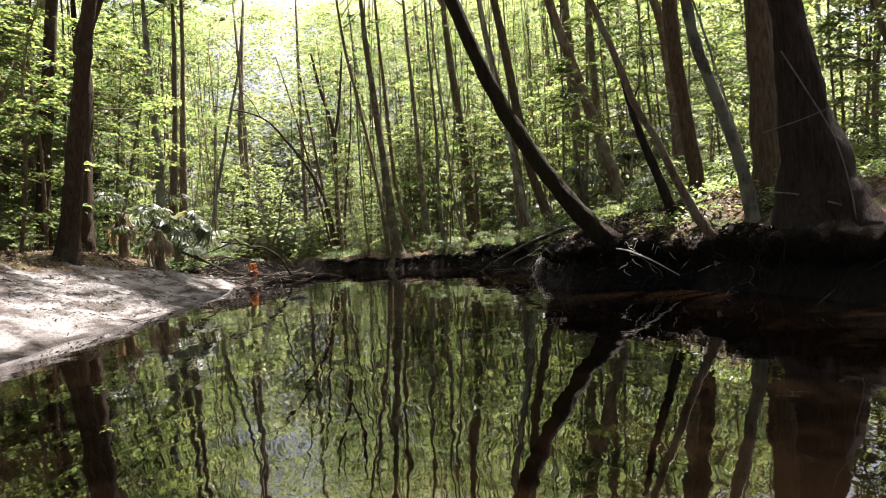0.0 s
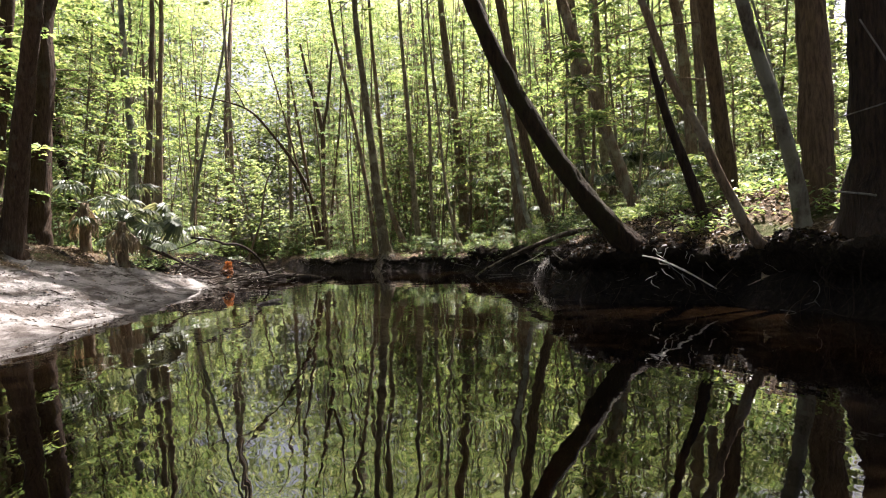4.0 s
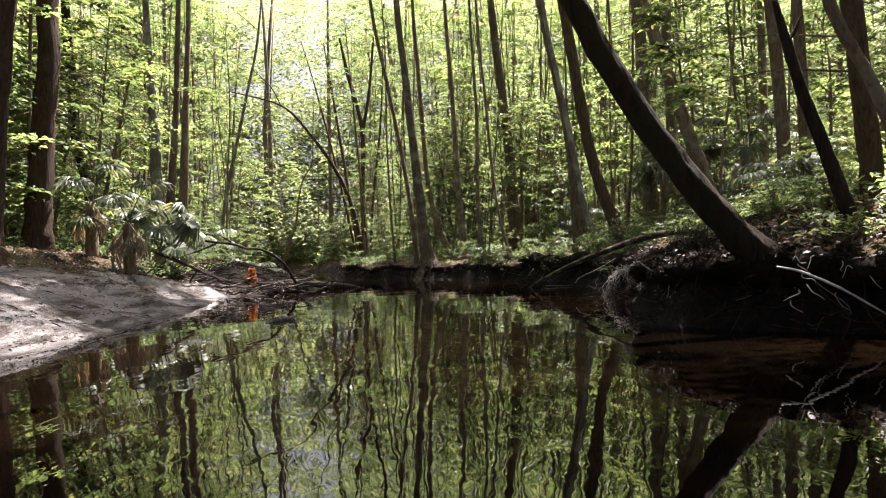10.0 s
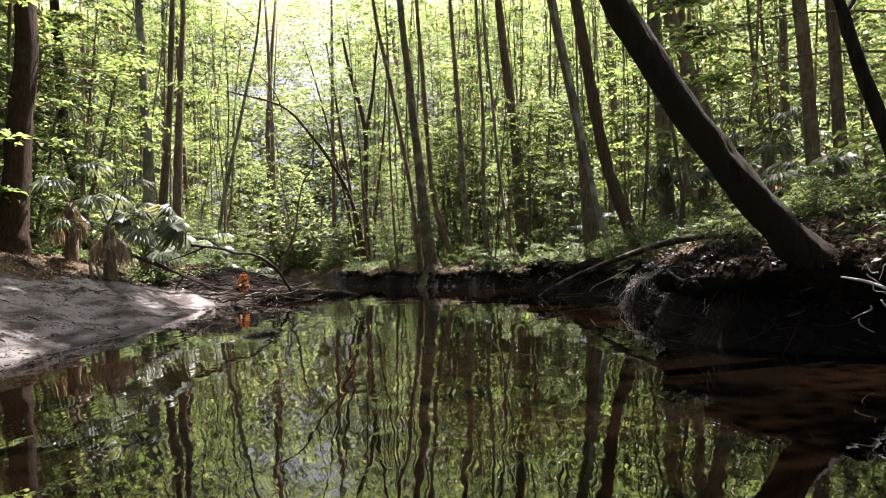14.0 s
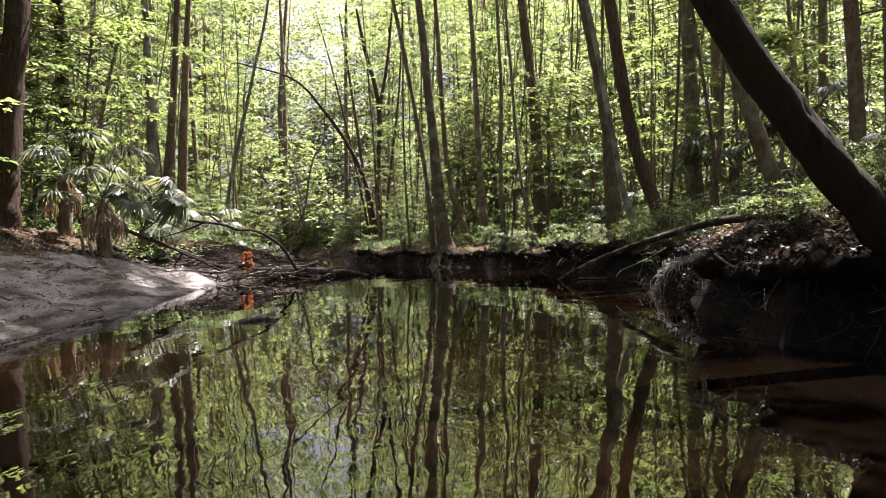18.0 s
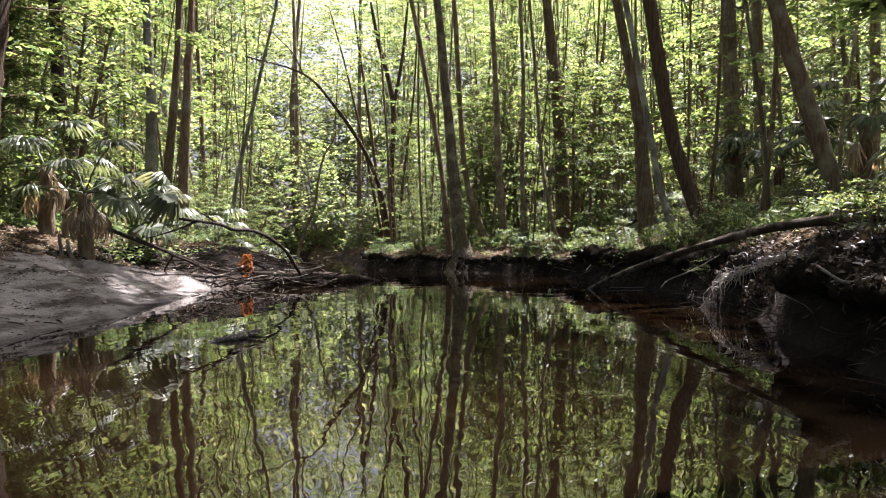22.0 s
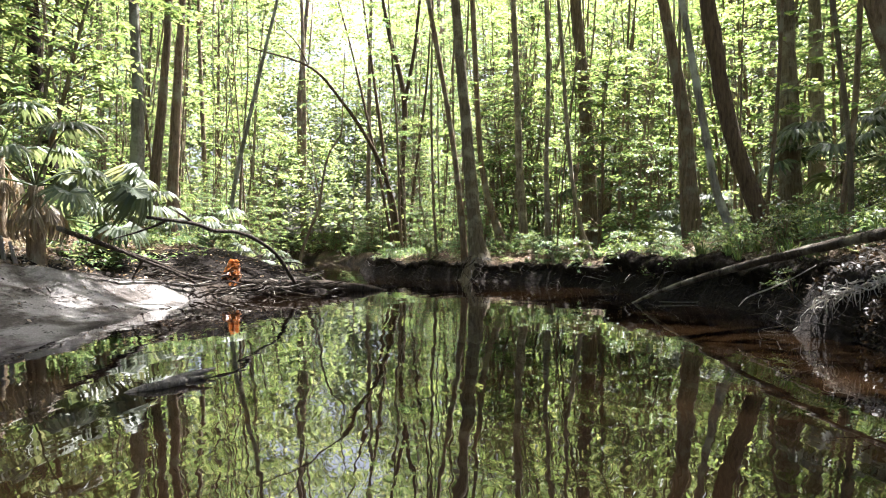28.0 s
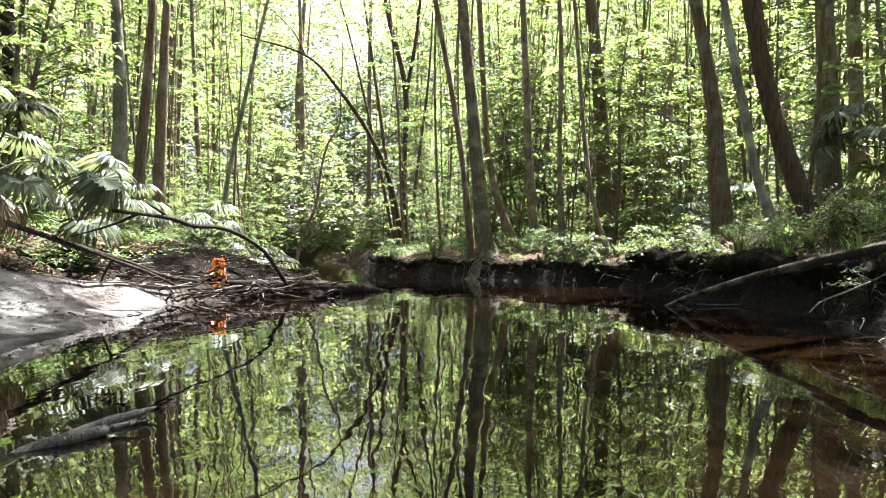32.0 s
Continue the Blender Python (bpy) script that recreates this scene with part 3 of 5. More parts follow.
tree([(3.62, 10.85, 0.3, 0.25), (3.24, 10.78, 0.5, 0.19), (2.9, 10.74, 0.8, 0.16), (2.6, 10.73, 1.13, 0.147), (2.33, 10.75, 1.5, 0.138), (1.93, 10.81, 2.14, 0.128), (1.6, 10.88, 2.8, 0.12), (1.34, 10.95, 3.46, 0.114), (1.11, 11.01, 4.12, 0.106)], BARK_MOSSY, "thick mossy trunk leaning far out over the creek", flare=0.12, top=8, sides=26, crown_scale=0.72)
tree([(4.68, 21.3, 0.9, 0.18), (4.45, 21.33, 1.28, 0.16), (4.14, 21.4, 2.2, 0.15), (3.94, 21.47, 3.12, 0.145), (3.8, 21.5, 4.03, 0.14), (3.56, 21.6, 5.87, 0.13)], BARK_RED, "brown tree leaning slightly on the wooded bank", flare=0.3, top=8, crown_scale=0.8)
tree([(6.15, 19.6, 1.3, 0.171), (5.72, 19.6, 2.42, 0.162), (5.32, 19.6, 3.66, 0.153), (5.1, 19.6, 4.4, 0.144)], BARK_BROWN, "leaning brown tree on the slope", flare=0.3, top=8, crown_scale=0.7)
tree([(6.9, 17.6, 1.8, 0.13), (6.85, 17.6, 4.0, 0.115), (6.7, 17.6, 7.5, 0.1)], BARK_BROWN, "slim brown tree on the wooded slope", flare=0.3, top=2.2, crown_scale=0.55)
tree([(6.2, 24.5, 1.5, 0.25), (6.14, 24.5, 3.84, 0.19), (6.08, 24.5, 5.43, 0.18)], BARK_GREY, "straight grey-brown tree on the slope")
tree([(7.15, 25.5, 1.7, 0.17), (7.12, 25.5, 3.5, 0.158), (7.07, 25.5, 5.24, 0.147)], BARK_GREY, "slim grey tree beside a palm")
tree([(3.25, 29.5, 0.8, 0.26), (3.2, 29.5, 2.4, 0.21), (3.09, 29.5, 4.52, 0.187), (2.9, 29.5, 6.51, 0.16)], BARK_BROWN, "dark brown tree among palm fronds", crown_scale=0.7)
tree([(4.3, 24.2, 1.0, 0.2), (4.24, 24.2, 1.7, 0.17), (4.12, 24.2, 3.16, 0.14), (3.82, 24.2, 4.87, 0.115)], BARK_BROWN, "curved brown tree on the far bank", top=7, crown_scale=0.9)
tree([(4.12, 21.0, 0.7, 0.09), (3.8, 21.2, 1.52, 0.074), (3.63, 21.3, 2.51, 0.068), (3.39, 21.4, 4.05, 0.06)], BARK_PALE, "thin pale mottled tree leaning at the water's edge", flare=0.3, top=6, crown_scale=1.2)
tree([(-7.46, 27.5, 1.2, 0.22), (-7.45, 27.5, 2.6, 0.2), (-7.43, 27.5, 4.2, 0.155), (-7.51, 27.5, 6.01, 0.12)], BARK_PALE, "pale grey tree standing in a close group")
tree([(-7.3, 28.0, 1.2, 0.16), (-7.2, 28.0, 2.6, 0.14), (-6.94, 28.0, 5.51, 0.1), (-6.9, 28.0, 6.4, 0.098)], BARK_BROWN, "slim dark tree standing in a close group")
tree([(-6.95, 28.4, 1.2, 0.18), (-6.92, 28.4, 2.7, 0.165), (-6.81, 28.4, 4.96, 0.124), (-6.74, 28.4, 6.21, 0.1)], BARK_BROWN, "brown tree standing in a close group")
tree([(-9.0, 27.0, 1.1, 0.2), (-9.1, 27.0, 2.2, 0.19), (-9.26, 27.0, 3.31, 0.18), (-9.46, 27.0, 4.16, 0.175), (-9.55, 27.0, 5.0, 0.17), (-9.62, 27.0, 6.4, 0.16)], BARK_DARK, "dark brown tree bent slightly above the palms", top=4.0, crown_scale=1.3)
tree([(-7.3, 34.0, 1.0, 0.085), (-6.97, 34.0, 3.17, 0.08), (-6.43, 34.0, 5.5, 0.07), (-6.09, 34.0, 6.99, 0.06)], BARK_PALE, "slanting grey tree beyond the creek bend")
tree([(0.45, 28.45, -0.05, 0.46), (0.43, 28.5, 0.5, 0.30), (0.36, 28.5, 1.0, 0.225), (0.25, 28.5, 2.04, 0.19), (0.06, 28.5, 4.33, 0.155), (-0.11, 28.5, 6.2, 0.13)], BARK_GREY, "tall sunlit tree with flaring roots on the far bank", flare=1.0, crown_scale=0.7)
tree([(0.1, 28.9, 0.45, 0.1), (-0.1, 28.9, 2.48, 0.08), (-0.39, 28.9, 4.45, 0.075), (-0.74, 28.9, 6.4, 0.07)], BARK_BROWN, "thin tree leaning away from its neighbour", flare=0.2, crown_scale=0.7)
tree([(1.26, 30.4, 0.6, 0.13), (0.74, 30.4, 1.93, 0.112), (0.49, 30.4, 3.32, 0.091), (0.3, 30.4, 6.81, 0.077)], BARK_BROWN, "thin tree curving up from the far bank", flare=0.2, crown_scale=0.6)
tree([(1.67, 30.0, 0.6, 0.14), (1.51, 30.0, 2.58, 0.123), (1.41, 30.0, 5.32, 0.096), (1.34, 30.0, 6.68, 0.082)], BARK_GREY, "slim grey tree on the far bank", flare=0.3, crown_scale=0.6)
tree([(2.02, 27.5, 0.4, 0.1), (1.93, 27.5, 2.34, 0.066), (1.97, 27.5, 4.72, 0.06), (1.93, 27.5, 5.91, 0.054)], BARK_GREY, "slender pale sapling at the water's edge", flare=0.5, crown_scale=0.6)
tree([(2.86, 26.3, 0.45, 0.07), (2.53, 26.5, 1.35, 0.056), (2.31, 26.5, 2.8, 0.051), (2.15, 26.5, 5.04, 0.045)], BARK_GREY, "thin bent sapling rooted in the bank", flare=0.4, crown_scale=0.6)
tree([(-5.0, 34.0, 0.4, 0.06), (-4.75, 34.0, 1.2, 0.05), (-4.43, 34.0, 2.0, 0.047), (-4.3, 34.0, 2.9, 0.042), (-4.1, 34.0, 3.7, 0.036), (-3.75, 34.0, 4.3, 0.03), (-3.7, 34.0, 5.2, 0.022)], BARK_BROWN, "thin crooked dark tree leaning by the bend", top=2.0, flare=0.2, crown_scale=0.45)

tree([(5.02, 10.4, 1.0, 0.022), (4.76, 10.28, 1.8, 0.02), (4.5, 10.12, 2.5, 0.018), (4.2, 9.95, 3.3, 0.016)], BARK_PALE, "thin pale stem leaning beside the lichen-covered tree", flare=0.0, top=2.0, crown_scale=0.3, sides=7)
# added tree; its crown is set to shade the mound
tree([(7.6, 19.9, 2.0, 0.16), (7.5, 19.9, 4.2, 0.145), (7.2, 19.7, 6.2, 0.13), (6.4, 19.3, 7.6, 0.1)], BARK_BROWN, "added brown tree on the slope, its crown shading the mound", flare=0.4, top=2.5, crown_scale=0.75)
tree([(-11.6, 24.0, 1.3, 0.19), (-11.55, 24.0, 3.5, 0.17), (-11.5, 24.0, 7.0, 0.15)], BARK_BROWN, "brown tree standing back in the woods", flare=0.4)
# four more added trees, arched so crowns out of view shade sand and bank
tree([(-9.4, 17.0, 1.3, 0.17), (-9.2, 17.0, 4.0, 0.15), (-8.6, 17.1, 6.8, 0.13), (-5.5, 17.8, 8.8, 0.11), (-2.6, 18.9, 9.6, 0.08)], BARK_BROWN, "added brown tree with an unseen crown shading the sand bar", flare=0.4, top=1.5, crown_scale=0.9, dense=2)
tree([(-10.2, 22.2, 1.3, 0.17), (-10.0, 22.2, 4.0, 0.15), (-9.2, 22.3, 7.5, 0.13), (-5.8, 22.5, 9.8, 0.11), (-2.6, 22.6, 10.6, 0.08)], BARK_GREY, "added grey tree with an unseen crown shading sand and palms", flare=0.4, top=1.5, crown_scale=0.9, dense=2)
tree([(-9.8, 19.2, 1.3, 0.16), (-9.7, 19.2, 4.0, 0.15), (-9.0, 19.3, 7.0, 0.13), (-5.0, 19.8, 9.6, 0.1), (-1.0, 20.2, 10.2, 0.07)], BARK_BROWN, "added brown tree with an unseen long limb for shade", flare=0.4, top=1.5, crown_scale=1.0, dense=2)
tree([(8.6, 16.4, 1.5, 0.15), (8.5, 16.4, 4.0, 0.14), (8.1, 16.4, 6.4, 0.12), (6.3, 16.4, 8.6, 0.1)], BARK_BROWN, "added brown tree with an unseen crown shading the root bank", flare=0.4, top=1.2, crown_scale=0.66, dense=2)

# a clump of stems on the far point, one arching out over the water
clump = new("tree_clump")
clump.location = (-2.3, 40.0, 0)
tagged(clump, "clump of slender stems, one arching out over the water", "tree")
for pts in (
        [(0, 0, 0.3, 0.15), (-0.42, 0, 2.72, 0.104), (-1.03, -1, 4.47, 0.09), (-2.08, -2, 6.09, 0.068), (-3.05, -3, 7.07, 0.047), (-4.94, -4, 7.5, 0.027)],
        [(-3.05, -3, 7.07, 0.03), (-3.4, -3.2, 7.8, 0.025), (-4.1, -3.6, 8.5, 0.015)],
        [(0.05, 0, 0.3, 0.19), (0.0, 0, 3.55, 0.125), (0.07, 0, 6.46, 0.12), (-0.51, 0, 8.96, 0.094), (-0.82, 0, 10.6, 0.06)],
        [(0.07, 0, 6.3, 0.09), (0.42, 0, 8.12, 0.073), (0.7, 0, 10.6, 0.05)],
        [(-0.16, 0, 0.3, 0.1), (-0.53, 0, 2.93, 0.083), (-0.94, 0, 6.06, 0.073), (-1.55, 0, 10.4, 0.04)],
        [(0.25, 0.4, 0.3, 0.08), (0.4, 0.4, 3.0, 0.07), (0.9, 0.4, 7.0, 0.05), (1.1, 0.4, 10.4, 0.03)],
        [(-0.3, 0.3, 0.3, 0.07), (-1.0, 0.3, 4.0, 0.06), (-1.9, 0.3, 8.0, 0.045), (-2.6, 0.3, 10.6, 0.03)]):
    part("stem", limb([(*p[:3], p[3] * 0.85) for p in pts], steps=6, sides=8, knobs=0.15), BARK_RED, clump)
cr = part("crown", CROWNS[0], None, clump)
cr.location, cr.scale = (0.2, 0, 11.0), (0.7, 0.7, 0.6)

# ---- understory: leafy small trees, saplings and shrubs ----
def understory_kind(k, height, n_s, per, mat, reach, size, low=0.12):
    r = np.random.default_rng(100 + k)
    root = new("small_tree")
    bend = r.normal(0, 0.18, 2)
    stem = [(0, 0, -0.15, 0.045), (bend[0], bend[1], height * 0.35, 0.035), (bend[0] * 2.2, bend[1] * 1.5, height * 0.7, 0.025), (bend[0] * 2.8, bend[1] * 3, height, 0.01)]
    part("stem", limb(stem, steps=4, sides=6, knobs=0.1), BARK_BROWN if k % 2 else BARK_GREY, root)
    places, mids, heads = sprays(r, n_s, per, height * low, height, reach, 0.2, 0.36)
    bm = bmesh.new()
    for c in mids:
        h = max(c[2] - 0.35 * math.hypot(c[0], c[1]), 0.1)
        f = h / height
        s = Vector((bend[0] * 2.8 * f, bend[1] * 2.6 * f, h))
        m = s.lerp(Vector(c), 0.5) + Vector((0, 0, 0.08))
        tube(bm, [(*s, 0.014), (*m, 0.009), (*c, 0.004)], steps=1, sides=3, knobs=0)
    part("branchwork", bm, BARK_BROWN, root)
    me = leaf_mesh("leaves", places, size, r, 0.4, 0.52, 0.12, heads)
    part("foliage", me, mat, root)
    return tagged(root, category="small tree")


KINDS = [understory_kind(0, 6.5, 48, 35, LEAF_BRIGHT, 1.6, 0.138, 0.06),
         understory_kind(1, 5.0, 46, 35, LEAF_BRIGHT, 1.4, 0.138, 0.05),
         understory_kind(2, 9.0, 58, 33, LEAF_MID, 1.8, 0.149, 0.15),
         understory_kind(3, 3.2, 38, 33, LEAF_MID, 1.25, 0.121, 0.05),
         understory_kind(4, 8.5, 52, 33, LEAF_BRIGHT, 1.7, 0.149, 0.3)]
KIND_LABELS = ["young broadleaf tree with bright layered sprays", "low broadleaf tree with fresh yellow-green leaves", "slim tall understory tree with mid-green leaves", "bushy low tree with dense leaves", "slender tree with airy bright foliage high up"]
for ob, label in zip(KINDS, KIND_LABELS):
    tagged(ob, label + " on the forest floor", group="understory trees")


def dry(x, y, margin=0.5):
    return max(np.interp(y, YL, XL) - x, x - np.interp(y, YR, XR)) > margin


def scatter(rnd, count, xs, ys, margin, keep=None):
    made, tries = [], 0
    while len(made) < count and tries < count * 60:
        tries += 1
        x, y = rnd.uniform(*xs), rnd.uniform(*ys)
        if not dry(x, y, margin) or (keep and not keep(x, y)):
            continue
        made.append((x, y))
    return made


rnd = random.Random(11)
spots = scatter(rnd, 195, (-20, 20), (18, 52), 1.0, lambda x, y: abs(x) < 4 + y * 0.42 and math.hypot(x + 5.4, y - 19) > 2.2 and not (-9.5 < x < -3 and 24 < y < 42) and not (2 < x < 8.8 and y < 22.5))
spots += scatter(rnd, 30, (-15, 1), (55, 64), 0.5) + scatter(rnd, 12, (8.8, 15), (12, 23), 3.2) + scatter(rnd, 26, (-16, -7), (15, 24), 3.2)
spots += scatter(rnd, 3, (9, 12), (10, 14.5), 2.0) + scatter(rnd, 5, (-9.5, -6.8), (13, 17), 3.0)
low_spots = scatter(random.Random(41), 34, (-9.5, -3.5), (25, 43), 0.6) + scatter(random.Random(42), 16, (-3, 3), (33, 46), 1.0)
low_spots += [(x, float(np.interp(x, XR[-6:][::-1], YR[-6:][::-1])) + 1.0) for x in (-5.0, -6.2, -7.2, -8.3, -9.5)] + scatter(random.Random(43), 12, (-10.5, -3.6), (47, 52.5), 0.5)
spots += low_spots
spots = [(x - 3.2, y) if math.hypot(x + 4.3, y - 21.0) < 1.7 else (x, y) for x, y in spots]    # open ground round the young palm
for i, (x, y) in enumerate(spots):
    k = rnd.choice([0, 1, 3, 4, 0, 1, 2] if abs(x) > 7 or y > 46 else [3, 1, 3, 1, 0])
    s = rnd.uniform(0.75, 1.25)
    if i >= len(spots) - len(low_spots):
        k, s = 3 - 2 * (i % 2), s * (0.55 if i % 2 == 0 else 0.4)
    m = pose(x, y, gz(x, y), rnd.uniform(-4, 4), rnd.uniform(-4, 4), rnd.uniform(0, 360))
    if i < 5:
        ob, k = KINDS[i], i
        ob.matrix_basis = m
    else:
        ob = copy_thing(KINDS[k], m)
    ob.scale = (s, s, s * rnd.uniform(0.9, 1.15))

# bare-stemmed saplings standing thick on the far bank
def sapling_kind(k, mat, width, bend, label):
    r = np.random.default_rng(300 + k)
    root = new("sapling")
    part("stem", limb([(0, 0, -0.2, width * 1.25), (bend * 0.5, 0.05, 1.6, width), (bend * 1.3, 0.0, 4, width * 0.85), (bend * 1.5, -0.1, 7, width * 0.65), (bend * 2.4, 0, 11, width * 0.35)], steps=4, sides=6), mat, root)
    places, _, heads = sprays(r, 10, 30, 1.6, 11, 0.55, 0.2, 0.3)
    part("foliage", leaf_mesh("leaves", places, 0.115, r, 0.4, 0.5, 0.12, heads), LEAF_BRIGHT if k else LEAF_MID, root)
    return tagged(root, label, "sapling", "thicket saplings")


SAPS = [sapling_kind(0, BARK_BROWN, 0.032, 0.1, "thin straight sapling with a bare stem in the thicket"),
        sapling_kind(1, BARK_GREY, 0.026, 0.3, "slender bowed grey sapling in the thicket"),
        sapling_kind(2, BARK_BROWN, 0.02, -0.2, "thin dark whip of a sapling in the thicket")]
srnd = random.Random(17)
places_s = scatter(srnd, 120, (-14, 17), (29, 56), 0.8) + scatter(srnd, 70, (-1, 9), (28.5, 44), 0.5) + scatter(srnd, 14, (3.8, 10), (19, 28), 1.0) + scatter(srnd, 40, (-14, -5), (24, 44), 1.0)
for i, (x, y) in enumerate(places_s):
    m = pose(x, y, gz(x, y), srnd.gauss(0, 3.5), srnd.gauss(0, 3.5), srnd.uniform(0, 360))
    ob = SAPS[i] if i < 3 else copy_thing(SAPS[srnd.randrange(3)], m)
    ob.matrix_basis = m
    s = srnd.uniform(0.7, 1.4)
    ob.scale = (s, s, srnd.uniform(0.8, 1.2))

# broader forest trees farther in
far_spots = scatter(rnd, 30, (-24, 24), (24, 58), 2.5, lambda x, y: abs(x) > 9 or y > 47) + scatter(rnd, 4, (9, 17), (9, 24), 2.5) + scatter(rnd, 10, (-18, -8), (10, 24), 4.5)
for x, y in far_spots:
    r0 = rnd.uniform(0.07, 0.19)
    lx, ly = rnd.gauss(0, 0.35), rnd.gauss(0, 0.35)
    tree([(x, y, gz(x, y), r0), (x + lx * 0.4, y + ly * 0.4, 3.0, r0 * 0.85), (x + lx, y + ly, rnd.uniform(7, 9), r0 * 0.7)], rnd.choice([BARK_BROWN, BARK_GREY, BARK_BROWN, BARK_PALE]), "tall forest tree with a bare trunk and high leafy crown", "forest trees", flare=0.4, sides=9)

# unseen trees added over the near reach, whose crowns shade the water and the high bank
near_spots = scatter(rnd, 13, (5.5, 10), (-9, 3), 1.2) + scatter(rnd, 12, (-12, -6.5), (-9, 6), 3.0)
for x, y in near_spots:
    r0 = rnd.uniform(0.1, 0.2)
    lean = -2.2 if x > 0 else 1.2
    tree([(x, y, gz(x, y), r0), (x + lean * 0.3, y, 3.5, r0 * 0.85), (x + lean, y + rnd.gauss(0, 0.4), rnd.uniform(6, 8), r0 * 0.7)], rnd.choice([BARK_BROWN, BARK_GREY]), "added forest tree out of view, its wide crown shading the near bank", "forest trees", flare=0.4, sides=9, crown_scale=1.2)

# low green growth on the banks
def shrub_kind(k, mat, size, n_s):
    r = np.random.default_rng(200 + k)
    root = new("shrub")
    places, mids, heads = sprays(r, n_s, 25, 0.1, 0.75, 0.5, 0.3, 0.2)
    bm = bmesh.new()
    for c in mids:
        tube(bm, [(0, 0, -0.05, 0.008), (c[0] * 0.4, c[1] * 0.4, c[2] * 0.6, 0.006), (*c, 0.003)], steps=1, sides=3, knobs=0)
    part("branchwork", bm, BARK_BROWN, root)
    part("foliage", leaf_mesh("leaves", places, size, r, 0.5, 0.5, 0.15, heads), mat, root)
    return tagged(root, category="shrub", group="bank shrubs")


SHRUBS = [tagged(shrub_kind(0, LEAF_BRIGHT, 0.075, 16), "low bright green shrub on the bank"), tagged(shrub_kind(1, LEAF_MID, 0.09, 14), "low leafy shrub on the forest floor"), tagged(shrub_kind(2, LEAF_DARK, 0.07, 18), "dark green low shrub")]
spots = scatter(rnd, 22, (2, 10), (10, 34), 0.5) + scatter(rnd, 36, (-4, 8), (27, 40), 0.7) + scatter(rnd, 35, (-8.5, -4), (25, 38), 0.4) + scatter(rnd, 28, (-12, -3.5), (46.5, 54), 0.15) + scatter(rnd, 50, (-13, -4), (14, 36), 1.0, lambda x, y: y > 19 or x < -6.2)
spots += scatter(rnd, 15, (3.3, 6.5), (10.8, 17.5), 1.0)
spots += scatter(random.Random(71), 34, (3.6, 9), (16, 28), 0.7) + scatter(random.Random(74), 10, (4.3, 7.5), (9.8, 14), 1.2) + scatter(random.Random(72), 35, (-0.5, 6), (28.6, 37), 0.4) + scatter(random.Random(73), 15, (-9, -4.2), (22.5, 30), 0.5)
for k in range(14):
    y = rnd.uniform(16.8, 27)
    spots.append((float(np.interp(y, YR, XR)) + rnd.uniform(0.12, 0.4), y))
for k in range(6):
    y = rnd.uniform(18, 31)
    spots.append((float(np.interp(y, YR, XR)) + rnd.uniform(0.25, 0.9), y))
spots += [(-7.3, 14.4), (-7.9, 15.2), (-6.9, 13.6), (-7.5, 12.8)]
for i, (x, y) in enumerate(spots):
    m = pose(x, y, gz(x, y) - 0.02, 0, 0, rnd.uniform(0, 360))
    ob = SHRUBS[i] if i < 3 else copy_thing(SHRUBS[rnd.randrange(3)], m)
    ob.matrix_basis = m
    s = rnd.uniform(0.35, 0.95)
    ob.scale = (s, s, s * rnd.uniform(0.7, 1.2))

# low herbs carpeting the right bank and the far bank
def herb_carpet(label, count, xs, ys, margin, mat, seed):
    r = np.random.default_rng(seed)
    x, y = r.uniform(*xs, count * 3), r.uniform(*ys, count * 3)
    d = np.maximum(np.interp(y, YL, XL) - x, x - np.interp(y, YR, XR))
    patchy = wobble(x, y, 1.1, 6.0) + r.normal(0, 0.35, count * 3) > 0.0
    ok = np.flatnonzero((d > margin) & patchy)[:count]
    x, y = x[ok], y[ok]
    z = land(x, y)[0]
    q = r.normal(0, 1, (len(x), 24, 3)) * np.array([0.14, 0.14, 0.05])
    q[:, :, 2] = np.abs(q[:, :, 2]) + 0.1 * r.random((len(x), 24)) + 0.05
    places = (np.stack([x, y, z], 1)[:, None, :] + q).reshape(-1, 3)
    tagged(part("low_herbs", leaf_mesh("low_herbs", places, 0.085, r, 0.45, 0.45, 0.15), mat), label, "herbs", kind="stuff")


herb_carpet("fresh green herbs carpeting the high bank", 520, (3.6, 9.0), (9.2, 20.0), 0.95, LEAF_BRIGHT, 61)
herb_carpet("low green herbs on the wooded slope", 520, (2.2, 9.5), (17.0, 30.0), 0.45, LEAF_MID, 62)
herb_carpet("low green herbs under the saplings of the far bank", 420, (-2.6, 6.0), (28.6, 38.0), 0.4, LEAF_MID, 63)
herb_carpet("low green herbs behind the log jam", 420, (-10.0, -4.3), (20.0, 34.0), 0.9, LEAF_MID, 64)

# tufts of bright grass on the banks
def tuft(label, n, h, mat, seed):
    r = random.Random(seed)
    root = new("grass_tuft")
    bm = bmesh.new()
    for k in range(n):
        a, l, lean = r.uniform(0, 6.28), h * r.uniform(0.5, 1.1), r.uniform(0.15, 0.8)
        d, sd = Vector((math.cos(a), math.sin(a), 0)), Vector((-math.sin(a), math.cos(a), 0)) * 0.006
        p0 = d * r.uniform(0, 0.05)
        p1 = p0 + d * l * lean * 0.4 + Vector((0, 0, l * 0.6))
        p2 = p0 + d * l * lean + Vector((0, 0, l * (0.95 - 0.5 * lean)))
        v = [bm.verts.new(q) for q in (p0 - sd, p0 + sd, p1 + sd, p1 - sd, p2)]
        bm.faces.new(v[:4])
        bm.faces.new((v[3], v[2], v[4]))
    part("tuft", bm, mat, root)
    return tagged(root, label, "grass", "grass tufts")


